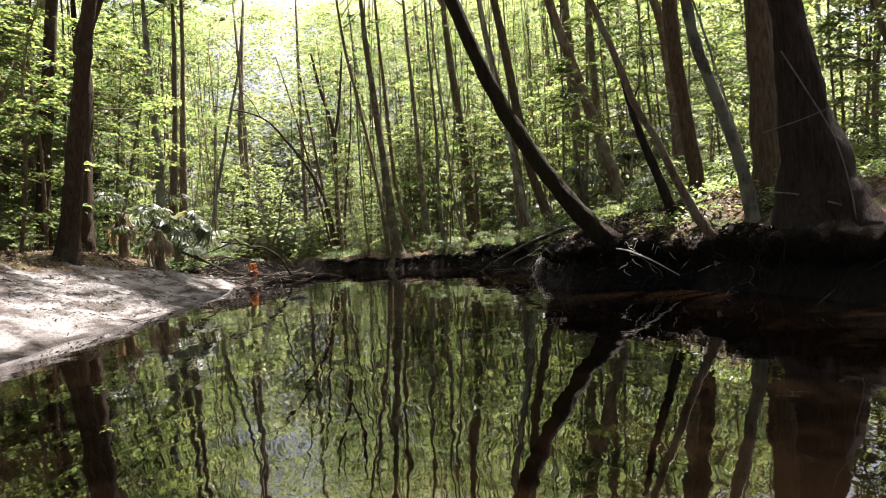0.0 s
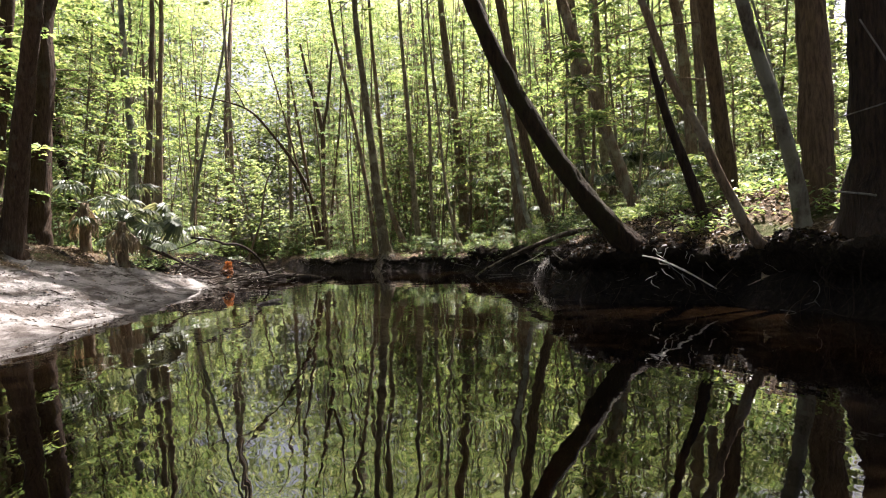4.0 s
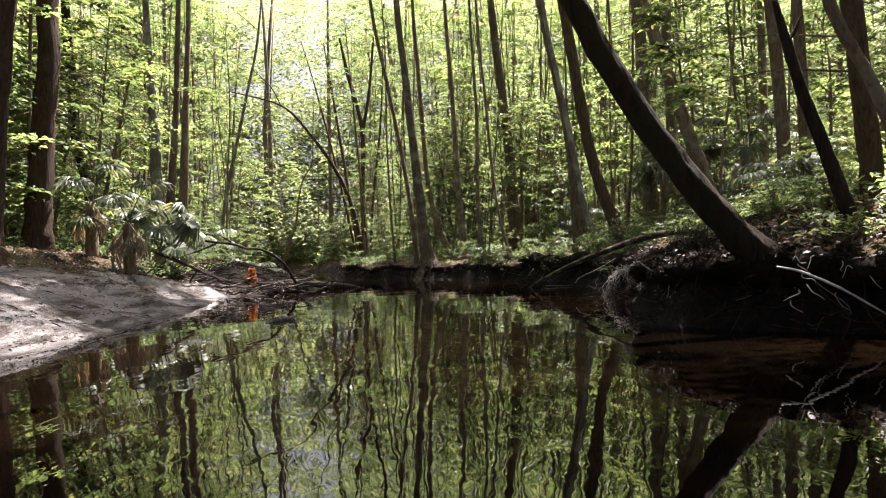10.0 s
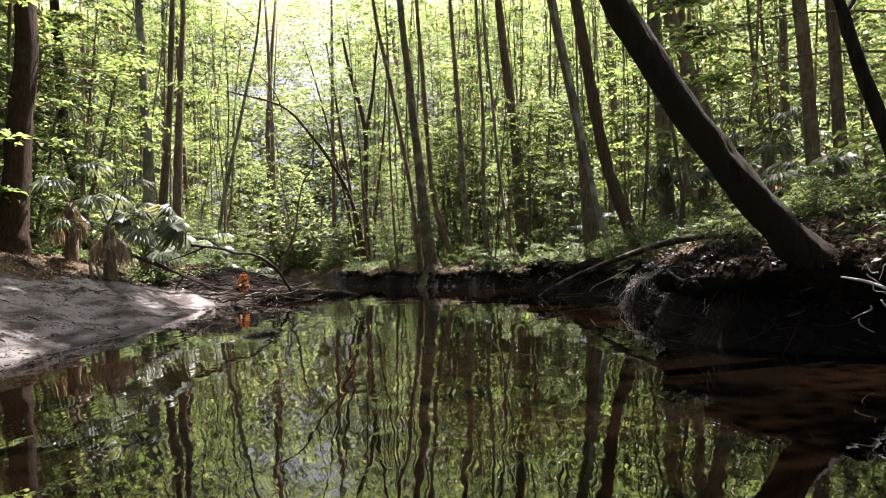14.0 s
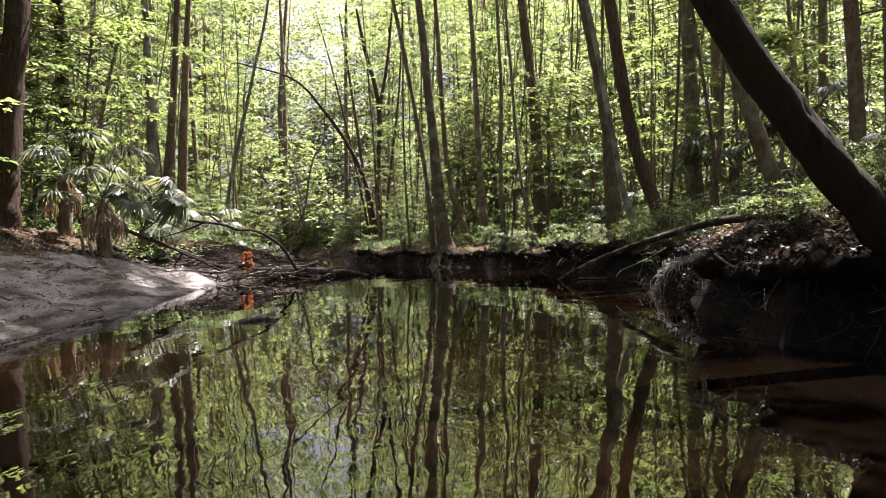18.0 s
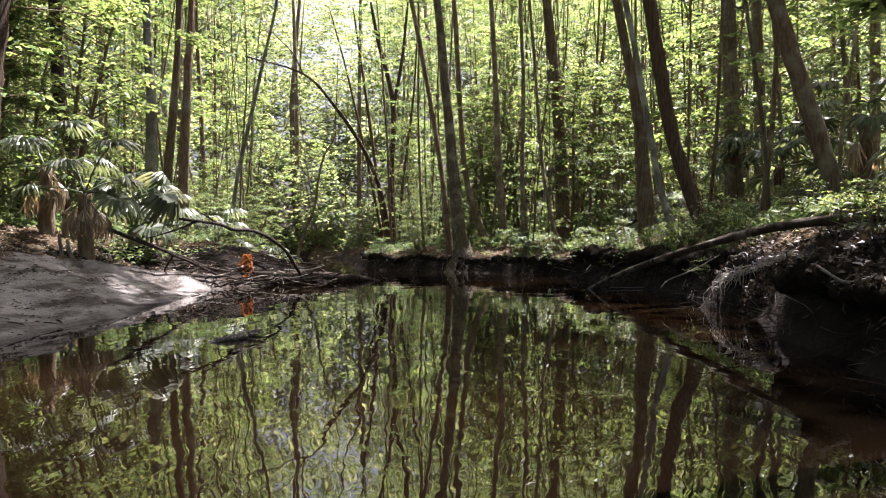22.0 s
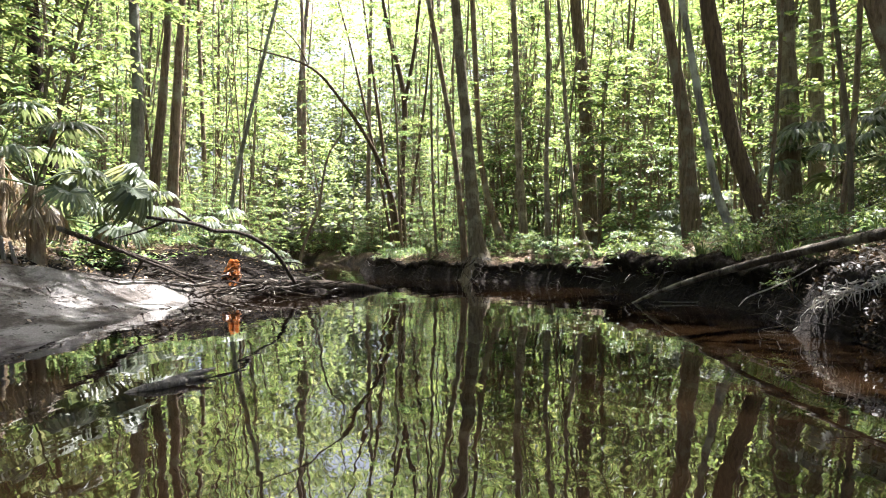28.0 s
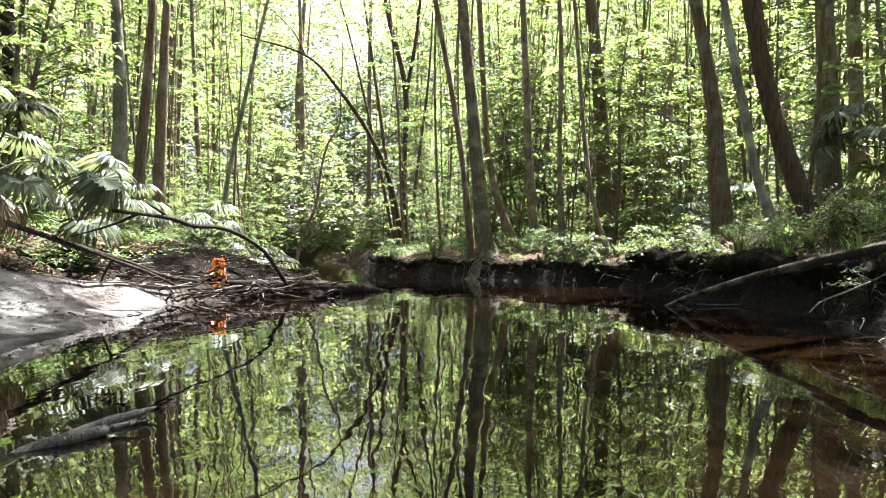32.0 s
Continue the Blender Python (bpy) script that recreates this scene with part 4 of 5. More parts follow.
TUFTS = [tuft("arching bright green grass tuft on the bank", 46, 0.45, LEAF_BRIGHT, 1), tuft("low grass tuft at the edge of the bank", 34, 0.28, LEAF_MID, 2)]
spots = [(3.6, 21.3), (3.9, 20.6)] + scatter(random.Random(8), 7, (3.2, 6.0), (11, 17), 1.1)
for k in range(34):
    y = rnd.choice([rnd.uniform(17, 24.5), rnd.uniform(17, 24.5), rnd.uniform(24.5, 29)])
    spots.append((float(np.interp(y, YR, XR)) + rnd.uniform(0.25, 1.6), y))
spots += scatter(rnd, 26, (-2.6, -0.6), (30.4, 36), 0.2) + scatter(random.Random(9), 10, (-9, -4.5), (25, 40), 0.3) + scatter(random.Random(10), 14, (-9.5, -3.5), (45, 53), 0.1)
for i, (x, y) in enumerate(spots):
    m = pose(x, y, gz(x, y) - 0.01, 0, 0, rnd.uniform(0, 360))
    ob = TUFTS[i] if i < 2 else copy_thing(TUFTS[rnd.randrange(2)], m)
    ob.matrix_basis = m
    sc = rnd.uniform(0.6, 1.2)
    ob.scale = (sc, sc, sc)

# the far woods all round, closing the place
r = np.random.default_rng(31)
ahead_x, ahead_y = r.uniform(-42, 42, 10800), r.uniform(47, 70, 10800)
ahead_z = 0.5 + r.random(10800) ** 1.1 * 24.0
bearing, rise = ahead_x / ahead_y, ahead_z / ahead_y
gap = (np.abs(bearing + 0.15) < 0.045 + 0.02 * np.sin(ahead_z * 2)) & (rise > 0.2) & (r.random(10800) < 0.75)
ang = r.uniform(0, 2 * np.pi, 2600)
rad = r.uniform(0, 1, 2600) ** 0.6 * 40 + 22
ring_x, ring_y, ring_z = np.cos(ang) * rad, 8 + np.sin(ang) * rad, 0.8 + r.random(2600) * 17
out = (ring_y < 46) & (np.abs(ring_x) > 16)
out |= ring_y < -8
tall_x, tall_y, tall_z = r.uniform(-30, 26, 420), r.uniform(60, 80, 420), r.uniform(10, 25, 420)
cx, cy, cz = (np.concatenate(p) for p in ((ahead_x[~gap], ring_x[out], tall_x), (ahead_y[~gap], ring_y[out], tall_y), (ahead_z[~gap], ring_z[out], tall_z)))
back = (cx > -15) & (cx < 2) & (cy > 40) & (cy < 58)
cz = np.where(back, cz * 1.25, cz)
canopy = np.arange(len(cx)) < np.count_nonzero(~gap)
cy = np.where(canopy, np.where(back, 57, 50) + 1.15 * cz + r.normal(0, 2.0, len(cx)), cy)
thin = back & (r.random(len(cx)) < 0.35)
keep = ~thin & (np.maximum(np.interp(cy, YL, XL) - cx, cx - np.interp(cy, YR, XR)) > 0.8)
cx, cy, cz = cx[keep], cy[keep], cz[keep]
per = 42
q = r.normal(0, 1, (len(cx), per, 3)) * np.array([0.85, 0.85, 0.2])
places = (np.stack([cx, cy, cz], 1)[:, None, :] + q).reshape(-1, 3)
# the haze over these woods is in the leaf colour
woods = part("far_woods", leaf_mesh("far_woods", places, 0.34, r, 0.6), LEAF_HAZE_PALED)
tagged(woods, "dense green foliage of the surrounding woods, paled to imitate haze", "woods", kind="stuff")
for k in range(230):
    a, d = r.uniform(0, 2 * np.pi), r.uniform(34, 80)
    x, y = math.cos(a) * d, 12 + math.sin(a) * d
    if not dry(x, y, 1.5):
        continue
    w, g = r.uniform(0.1, 0.28), gz(x, y)
    trunk = part("distant_tree", limb([(0, 0, -0.3, w), (r.normal(0, 0.3), 0, 9 - g, w * 0.8), (r.normal(0, 0.6), 0, 18 - g, w * 0.4)], steps=2, sides=6), BARK_BROWN)
    trunk.location = (x, y, g)
    tagged(trunk, "slender brown tree standing in the distant woods", "tree", "distant trees")

# ---- palms ----
def fan_leaf(r, radius=0.55, fold=0.25, hang=0.3, blades=22, wide=250, blade=0.095):
    """A palm fan: pleated blades round the stalk's end, drooping at the tips."""
    bm = bmesh.new()
    for k in range(blades):
        a = radians(-wide / 2 + wide * k / (blades - 1)) + r.gauss(0, 0.03)
        l = radius * (1 - 0.25 * abs(k / (blades - 1) - 0.5)) * r.uniform(0.88, 1.08)
        d = Vector((math.cos(a), math.sin(a), 0))
        s = Vector((-math.sin(a), math.cos(a), 0))
        w = l * blade
        z1, z2 = fold * l * 0.35 * (1 if k % 2 else 0.6), -hang * l * r.uniform(0.6, 1.3)
        p = [Vector((0, 0, 0)), d * l * 0.5 + Vector((0, 0, z1)), d * l * 0.8 + Vector((0, 0, z1 * 0.5 + z2 * 0.4)), d * l + Vector((0, 0, z2))]
        rows = []
        for q, ww in zip(p, (0.2, 1.0, 0.7, 0.08)):
            rows.append([bm.verts.new(q - s * w * ww), bm.verts.new(q + Vector((0, 0, w * ww * 0.6))), bm.verts.new(q + s * w * ww)])
        for r0, r1 in zip(rows, rows[1:]):
            for j in (0, 1):
                bm.faces.new((r0[j], r0[j + 1], r1[j + 1], r1[j]))
    return bm


def palm(x, y, height, label, fans=11, dead=4, size=1.0, seed=0, trunk=0.11):
    r = random.Random(seed)
    g = gz(x, y)
    root = new("palm")
    root.location = (x, y, g)
    tagged(root, label, "palm", "cabbage palms")
    if height > 0.25:
        part("trunk", limb([(0, 0, -0.15, trunk * 1.3), (0.02, 0, height * 0.5, trunk), (0, 0.02, height, trunk * 0.9)], steps=4, sides=10, knobs=0.4), BARK_BROWN, root)
    for k in range(fans + dead):
        gone = k >= fans
        a = radians(k * 137.5 + r.uniform(-15, 15))
        rise = r.uniform(-75, -35) if gone else 62 - 75 * k / fans
        l = size * (r.uniform(0.2, 0.5) if gone else r.uniform(0.75, 1.15))
        e = radians(rise)
        tip = Vector((math.cos(a) * math.cos(e) * l, math.sin(a) * math.cos(e) * l, height + math.sin(e) * l - 0.12 * l))
        mid = Vector((math.cos(a) * math.cos(e) * l * 0.5, math.sin(a) * math.cos(e) * l * 0.5, height + math.sin(e) * l * 0.55))
        mat = LEAF_DEAD if gone else LEAF_PALM
        stalk = part("frond", limb([(0, 0, height, 0.014), (*mid, 0.011), (*tip, 0.009)], steps=3, sides=5, knobs=0), mat, root, "brown hanging dead frond" if gone else "")
        fan = part("fan", fan_leaf(r, size * r.uniform(0.45, 0.62), 0.25, 0.3 if gone else 0.35, 8 if gone else 22, 55 if gone else 250, 0.045 if gone else 0.095), mat, stalk)
        turn = Euler((radians(r.uniform(-30, 30)) if gone else 0, radians(r.uniform(55, 100) if gone else 25 - rise * 0.5), a))
        fan.matrix_basis = Matrix.LocRotScale(tip, turn, None)
    return root


palm(-5.35, 19.3, 0.95, "cabbage palm with hanging dead fans above the log jam", 6, 16, 0.85, 1, 0.1)
young = palm(-5.5, 21.5, 0.3, "young palm with a bright drooping fan by the creek", 7, 2, 0.85, 2)
for k, (tip, spin) in enumerate((((0.94, -1.1, 0.86), -25), ((-0.15, -0.6, 1.1), -100), ((0.35, 0.3, 1.25), 40))):
    stalk = part("frond", limb([(0, 0, 0.3, 0.015), (tip[0] * 0.45, tip[1] * 0.45, 0.95, 0.012), (*tip, 0.009)], steps=4, sides=5, knobs=0), LEAF_PALM, young)
    fan = part("fan", fan_leaf(random.Random(40 + k), 0.5, 0.2, 0.75, 26, 230, 0.1), LEAF_PALM, stalk)
    fan.matrix_basis = Matrix.LocRotScale(Vector(tip), Euler((0, radians(48), radians(spin))), None)
palm(-6.5, 20.4, 1.1, "cabbage palm with arching green fans", 5, 9, 0.9, 3)
palm(6.7, 23.4, 0.9, "large palm with hanging grey-green fans on the slope", 12, 4, 1.1, 5)
palm(4.2, 33.5, 1.6, "palm with sunlit fans deep in the thicket", 10, 2, 1.1, 6)
palm(6.5, 17.6, 0.3, "low palm on the slope", 8, 1, 0.8, 7)
palm(7.6, 21.8, 1.2, "palm half hidden among trunks", 10, 3, 1.0, 8)
palm(-6.2, 24.6, 0.4, "low palm beyond the log jam", 8, 2, 0.9, 9)
palm(-5.4, 30.5, 0.3, "low palm at the bend", 8, 2, 0.9, 10)
palm(-7.0, 31.5, 0.5, "low palm with arching fans at the bend", 9, 2, 1.0, 13)
palm(-7.8, 26.5, 0.8, "cabbage palm on the bank beyond the log jam", 9, 3, 1.0, 14)
palm(5.2, 27.0, 0.5, "low palm in the undergrowth", 9, 2, 0.9, 12)

# ---- wood in and beside the water ----
def branchy(name, label, category, pts, mat, sides=8, twigs=()):
    x, y, z, _ = pts[0]
    root = new(name)
    root.location = (x, y, z)
    tagged(root, label, category)
    rel = lambda q: [(p[0] - x, p[1] - y, p[2] - z, p[3]) for p in q]
    part("stem", limb(rel(pts), steps=6, sides=sides, knobs=0.25, seed=len(label)), mat, root)
    for q in twigs:
        part("twig", limb(rel(q), steps=4, sides=6, knobs=0.2), mat, root)
    return root


branchy("fallen_log", "long pale-edged log slanting from the bank into the water", "log", [(2.38, 20.65, -0.05, 0.018), (2.55, 19.9, 0.16, 0.026), (2.8, 18.95, 0.38, 0.034), (3.05, 17.9, 0.58, 0.041), (3.3, 16.8, 0.76, 0.047), (3.54, 15.8, 0.9, 0.05), (3.85, 14.6, 0.97, 0.05), (4.25, 13.4, 1.0, 0.046)], WOOD_LOG, 12,
        [[(2.55, 19.9, 0.16, 0.018), (2.63, 19.85, 0.34, 0.014), (2.68, 19.8, 0.5, 0.007)]])
branchy("driftwood_log", "dark wet log lying at the tip of the log jam", "log", [(-1.33, 23.65, -0.02, 0.03), (-1.65, 23.45, 0.04, 0.07), (-2.06, 23.2, 0.08, 0.085), (-2.52, 22.8, 0.15, 0.07), (-3.5, 22.0, 0.2, 0.05)], WOOD_WET, 10,
        [[(-2.2, 23.05, 0.1, 0.03), (-2.5, 23.2, 0.28, 0.02), (-2.75, 23.5, 0.33, 0.01)]])
branchy("driftwood_branch", "bare curved branch arching over the log jam", "branch", [(-2.6, 22.1, 0.12, 0.03), (-2.72, 21.85, 0.4, 0.03), (-2.84, 21.6, 0.66, 0.026), (-3.03, 21.2, 0.87, 0.029), (-3.2, 20.7, 0.98, 0.026), (-3.36, 20.2, 0.99, 0.027), (-3.5, 19.8, 1.07, 0.025), (-3.85, 19.1, 1.13, 0.02)], WOOD_WET, 8,
        [[(-3.5, 19.8, 1.07, 0.02), (-3.62, 19.7, 1.18, 0.014), (-3.75, 19.6, 1.27, 0.006)], [(-3.7, 19.4, 1.1, 0.018), (-4.0, 19.4, 0.98, 0.014), (-4.35, 19.2, 0.85, 0.008)]])
branchy("driftwood_branch", "long grey branch lying down the bank to the water", "branch", [(-3.74, 21.5, 0.26, 0.024), (-4.0, 20.9, 0.36, 0.028), (-4.22, 20.4, 0.54, 0.027), (-4.5, 19.4, 0.78, 0.03), (-4.7, 18.6, 0.98, 0.032)], WOOD_WET)
branchy("driftwood_branch", "grey forked branch resting on the muddy bank", "branch", [(-3.85, 21.0, 0.22, 0.022), (-4.1, 20.5, 0.44, 0.025), (-4.25, 20.0, 0.58, 0.022), (-4.45, 19.0, 0.85, 0.02)], WOOD_WET, 8, [[(-4.25, 20.0, 0.6, 0.02), (-4.45, 20.2, 0.4, 0.016), (-4.55, 20.3, 0.25, 0.01)]])
branchy("driftwood_snag", "grey weathered wood poking out of the water", "driftwood", [(-1.74, 13.4, -0.03, 0.01), (-1.65, 13.5, 0.004, 0.022), (-1.56, 13.6, 0.014, 0.027), (-1.5, 13.68, 0.02, 0.022), (-1.42, 13.76, 0.03, 0.012), (-1.36, 13.82, 0.036, 0.004)], WOOD_GREY, 11,
        [[(-1.66, 13.75, -0.01, 0.012), (-1.56, 13.86, 0.012, 0.022), (-1.48, 13.97, 0.026, 0.018), (-1.42, 14.07, 0.04, 0.005)]])
rl = random.Random(88)
fine_roots = []
for k in range(11):
    p = Vector((3.05 + rl.uniform(0.0, 0.6), 10.3 - rl.uniform(0, 0.2), rl.uniform(0.28, 0.68)))
    q = [(*p, rl.uniform(0.003, 0.006))]
    way = Vector((rl.choice((-1, 1)) * rl.uniform(0.2, 1), rl.gauss(0, 0.3), -rl.uniform(0.3, 1.2))).normalized()
    for j in range(3):
        p = p + way * rl.uniform(0.02, 0.05) + Vector((rl.gauss(0, 0.022), 0, rl.gauss(0, 0.022)))
        q.append((*p, q[0][3] * (0.9 - 0.25 * j)))
    fine_roots.append(q)
# the sunlight on this limb is in its near-white colour
branchy("root_limb", "bleached limb and fine roots on the dark bank", "branch", [(3.02, 10.35, 0.56, 0.006), (3.16, 10.25, 0.52, 0.01), (3.33, 10.15, 0.43, 0.011), (3.5, 10.1, 0.33, 0.01), (3.74, 10.05, 0.17, 0.006)], WOOD_SUN_WHITENED, 7, fine_roots)
branchy("root_limb", "sunlit pale roots crossing the dark bank", "branch", [(4.0, 11.2, 0.85, 0.02), (4.2, 10.9, 0.72, 0.025), (4.5, 10.6, 0.8, 0.022), (4.8, 10.3, 0.72, 0.014)], WOOD_GREY, 7,
        [[(4.2, 10.9, 0.72, 0.014), (4.12, 10.7, 0.55, 0.012), (4.2, 10.5, 0.4, 0.008)], [(4.5, 10.6, 0.8, 0.012), (4.4, 10.4, 0.62, 0.01), (4.5, 10.2, 0.5, 0.006)]])
heap = random.Random(64)
for k in range(130):
    y = heap.uniform(20.6, 23.3)
    x = float(np.interp(y, [20.6, 21.6, 23.3], [-4.2, -3.4, -2.4])) + heap.uniform(-0.75, 0.7)
    a, l = heap.gauss(-0.45, 0.55), heap.uniform(0.3, 1.1)
    z = max(gz(x, y), 0.01) + heap.uniform(0.0, 0.16)
    dx, dy, w = math.cos(a) * l / 2, math.sin(a) * l / 2, heap.uniform(0.005, 0.015)
    branchy("stick", "small grey stick heaped in the log jam" if k % 7 == 0 else "dark wet stick heaped in the log jam", "stick", [(x - dx, y - dy, z - 0.02, w), (x - dx * 0.3, y - dy * 0.4, z + heap.uniform(-0.02, 0.05), w * 1.1), (x + dx * 0.4, y + dy * 0.3, z + heap.uniform(-0.02, 0.07), w * 0.9), (x + dx, y + dy, z + heap.uniform(-0.05, 0.12), w * 0.4)], WOOD_PALE if k % 7 == 0 else (BARK_DARK if k % 2 else WOOD_WET), 5)["group"] = "log jam sticks"
# a ring-shaped pale twig and the orange dead spray in the jam
branchy("curled_twig", "pale twig curled into a loop above the water", "stick", [(-3.05, 22.1, 0.03, 0.014), (-3.18, 22.1, 0.14, 0.013), (-3.05, 22.1, 0.25, 0.012), (-2.9, 22.1, 0.2, 0.01), (-2.86, 22.1, 0.3, 0.006)], WOOD_PALE, 6)
spray = new("dead_spray")
spray.location = (-3.64, 22.1, 0.03)
tagged(spray, "bright orange dead leaf spray caught in the log jam", "dead leaves")
r = np.random.default_rng(77)
part("stem", limb([(0, 0, -0.1, 0.012), (0.03, 0, 0.25, 0.01), (-0.02, 0, 0.48, 0.005)], steps=3, sides=5), WOOD_WET, spray)
up = r.random(330) ** 1.5
girth = 0.23 * (1 - 0.8 * up) ** 0.8
ang = r.uniform(0, 6.28, 330)
off = np.sqrt(r.random(330)) * girth
part("foliage", leaf_mesh("leaves", np.stack([off * np.cos(ang), off * np.sin(ang) - 0.18 * (1 - up), 0.0 + 0.52 * up], 1), 0.1, r, 1.8, 0.45, 0.5), LEAF_ORANGE, spray)
part("foliage", leaf_mesh("leaves", r.normal(0, 1, (40, 3)) * np.array([0.11, 0.08, 0.02]) + np.array([-0.2, 0, 0.06]), 0.05, r, 1.2, 0.5, 0.2), LEAF_ORANGE, spray)


pale = new("leaf_spray")
pale.location = (0.98, 31.2, 3.75)
tagged(pale, "large pale sunlit leaves on a twig by the tall tree", "leaves")
part("twig", limb([(-0.75, -1.1, -0.2, 0.012), (-0.4, -0.6, 0.02, 0.01), (0.3, 0, 0.0, 0.004)], steps=4, sides=5), BARK_GREY, pale)
for dx, dz, sz in ((-0.1, 0.02, 0.45), (0.22, -0.05, 0.5), (0.05, 0.1, 0.35), (-0.35, -0.02, 0.35)):
    one = part("leaf", leaf_mesh("leaf", np.array([[dx, 0.0, dz]]), sz, np.random.default_rng(int(sz * 100)), 0.25, 0.42), LEAF_PALM, pale)

# leafy sprays reaching out from the trees of the high bank
def hanging_spray(x, y, z, start, label, size, seed):
    root = new("leaf_spray")
    root.location = (x, y, z)
    tagged(root, label, "leaves")
    g = np.random.default_rng(seed)
    rel = Vector(start) - Vector((x, y, z))
    part("twig", limb([(*rel, 0.014), (*(rel * 0.5 + Vector((0, 0, 0.12))), 0.01), (0, 0, 0, 0.006)], steps=5, sides=5), BARK_BROWN, root)
    places, _, heads = sprays(g, 5, 40, -0.1, 0.12, 0.35 * size, 0.2, 0.3 * size)
    part("foliage", leaf_mesh("leaves", places, 0.12, g, 0.35, 0.5, 0.1, heads), LEAF_BRIGHT, root)


hanging_spray(3.3, 13.7, 3.1, (4.62, 12.05, 2.85), "bright flat spray of leaves reaching over the bank", 1.2, 1)
hanging_spray(3.75, 14.1, 2.75, (4.72, 12.1, 2.5), "fresh green spray of leaves above the bank", 1.0, 2)
hanging_spray(3.6, 14.9, 3.96, (4.5, 11.9, 3.6), "sunlit spray of leaves high over the bank", 0.9, 3)
hanging_spray(4.6, 12.6, 1.7, (4.95, 12.35, 1.5), "low sunlit spray of leaves by the trunk", 0.9, 4)
hanging_spray(5.1, 13.4, 1.9, (4.9, 12.3, 1.6), "low green spray of leaves behind the trunk", 1.0, 5)
hanging_spray(-4.6, 21.5, 4.4, (-7.1, 20.1, 4.6), "broad yellow-green spray of leaves over the creek edge", 1.5, 6)
hanging_spray(-5.4, 20.6, 4.75, (-7.1, 20.1, 5.0), "yellow-green spray of leaves beside the thick tree", 1.4, 7)

branchy("floating_stick", "pale stick lying in the water below the far bank", "stick", [(-1.7, 30.6, 0.02, 0.02), (-1.1, 29.95, 0.04, 0.026), (-0.45, 29.3, 0.03, 0.016)], WOOD_PALE, 6)
branchy("floating_stick", "thin pale stick at the waterline by the roots", "stick", [(2.72, 20.3, 0.03, 0.008), (3.1, 20.35, 0.02, 0.01), (3.6, 20.4, 0.03, 0.006)], WOOD_GREY, 5)
for x, y, h, tilt in ((-5.47, 18.75, 0.3, 0.05), (-5.36, 18.75, 0.27, 0.09)):
    branchy("broken_stub", "pale broken stub standing on the muddy bank", "stub", [(x + tilt, y, gz(x, y) - 0.05, 0.03), (x + tilt * 0.4, y, gz(x, y) + h * 0.5, 0.026), (x, y, gz(x, y) + h, 0.02)], WOOD_PALE, 7)


# ---- roots of the undercut bank ----
def roots(name, label, x, y, z, count, reach, drop, seed, mat=WOOD_WET, pale=2, way=180.0, fan=80.0):
    """A foot of twisting roots that run out from one place and down to the water."""
    r = random.Random(seed)
    root = new(name)
    root.location = (x, y, z)
    tagged(root, label, "roots")
    for k in range(count):
        a = radians(way + r.uniform(-fan, fan))
        l = reach * r.uniform(0.5, 1.1)
        w = r.uniform(0.005, 0.016)
        d = Vector((math.cos(a), math.sin(a), 0))
        s = Vector((-d.y, d.x, 0)) * r.uniform(-0.4, 0.4)
        p, zs = [], 0.0
        for q in range(7):
            f = q / 6
            zs = -drop * f ** 1.6 * r.uniform(0.85, 1.1)
            wig = Vector((r.gauss(0, 0.045), r.gauss(0, 0.045), r.gauss(0, 0.03))) * (1 if q else 0.3)
            p.append((*(d * l * f + s * math.sin(f * 3) + Vector((0, 0, zs)) + wig), w * (1.1 - 0.8 * f)))
        part("root", limb(p, steps=3, sides=5, knobs=0.3, seed=k), WOOD_GREY if k < pale else mat, root)
    return root


roots("root_mass", "tangled dark roots under the leaning trunk", 3.0, 11.3, 0.7, 13, 0.7, 0.75, 1, BARK_DARK, 1)
# pale roots; their extra whiteness paints sunlight on them
tangle = new("root_mass")
tangle.location = (3.3, 16.0, 0.0)
tagged(tangle, "pale roots, whitened as if sunlit, matted over a dark mound", "roots")
rr = random.Random(21)
for k in range(64):
    u = rr.random() ** 0.7
    top = Vector((0.4, -0.62, 0.68)).lerp(Vector((-0.1, 0.25, 0.36)), u) + Vector((rr.gauss(0, 0.03), rr.gauss(0, 0.05), rr.gauss(0, 0.02)))
    fall = rr.uniform(0.35, 1.0) * (0.35 + 0.65 * u)
    foot = top + Vector((-0.22 * fall, rr.uniform(-0.05, 0.35) * fall, -0.32 * fall))
    w, q = rr.uniform(0.004, 0.01), []
    for j in range(6):
        f = j / 5
        p = top.lerp(foot, f) + Vector((-0.05 * math.sin(f * math.pi), 0, 0.05 * math.sin(f * math.pi))) + Vector((rr.gauss(0, 0.018), rr.gauss(0, 0.03), rr.gauss(0, 0.016)))
        q.append((*p, w * (1.1 - 0.75 * f)))
    part("root", limb(q, steps=2, sides=5, knobs=0.35, seed=k), WOOD_PALE if k % 3 == 0 else WOOD_SUN_WHITENED, tangle)
for q in ([(0.05, 0.0, 0.36, 0.013), (-0.06, 0.35, 0.22, 0.013), (-0.13, 0.65, 0.1, 0.012), (-0.2, 0.88, -0.03, 0.008)], [(0.42, -0.7, 0.7, 0.012), (0.25, -0.4, 0.6, 0.014), (0.1, -0.15, 0.5, 0.013), (0.0, 0.1, 0.4, 0.01)], [(0.0, -0.2, 0.3, 0.008), (0.12, -0.6, 0.2, 0.009), (0.2, -0.9, 0.12, 0.006)]):
    part("root", limb(q, steps=5, sides=6, knobs=0.3), WOOD_SUN_WHITENED, tangle)


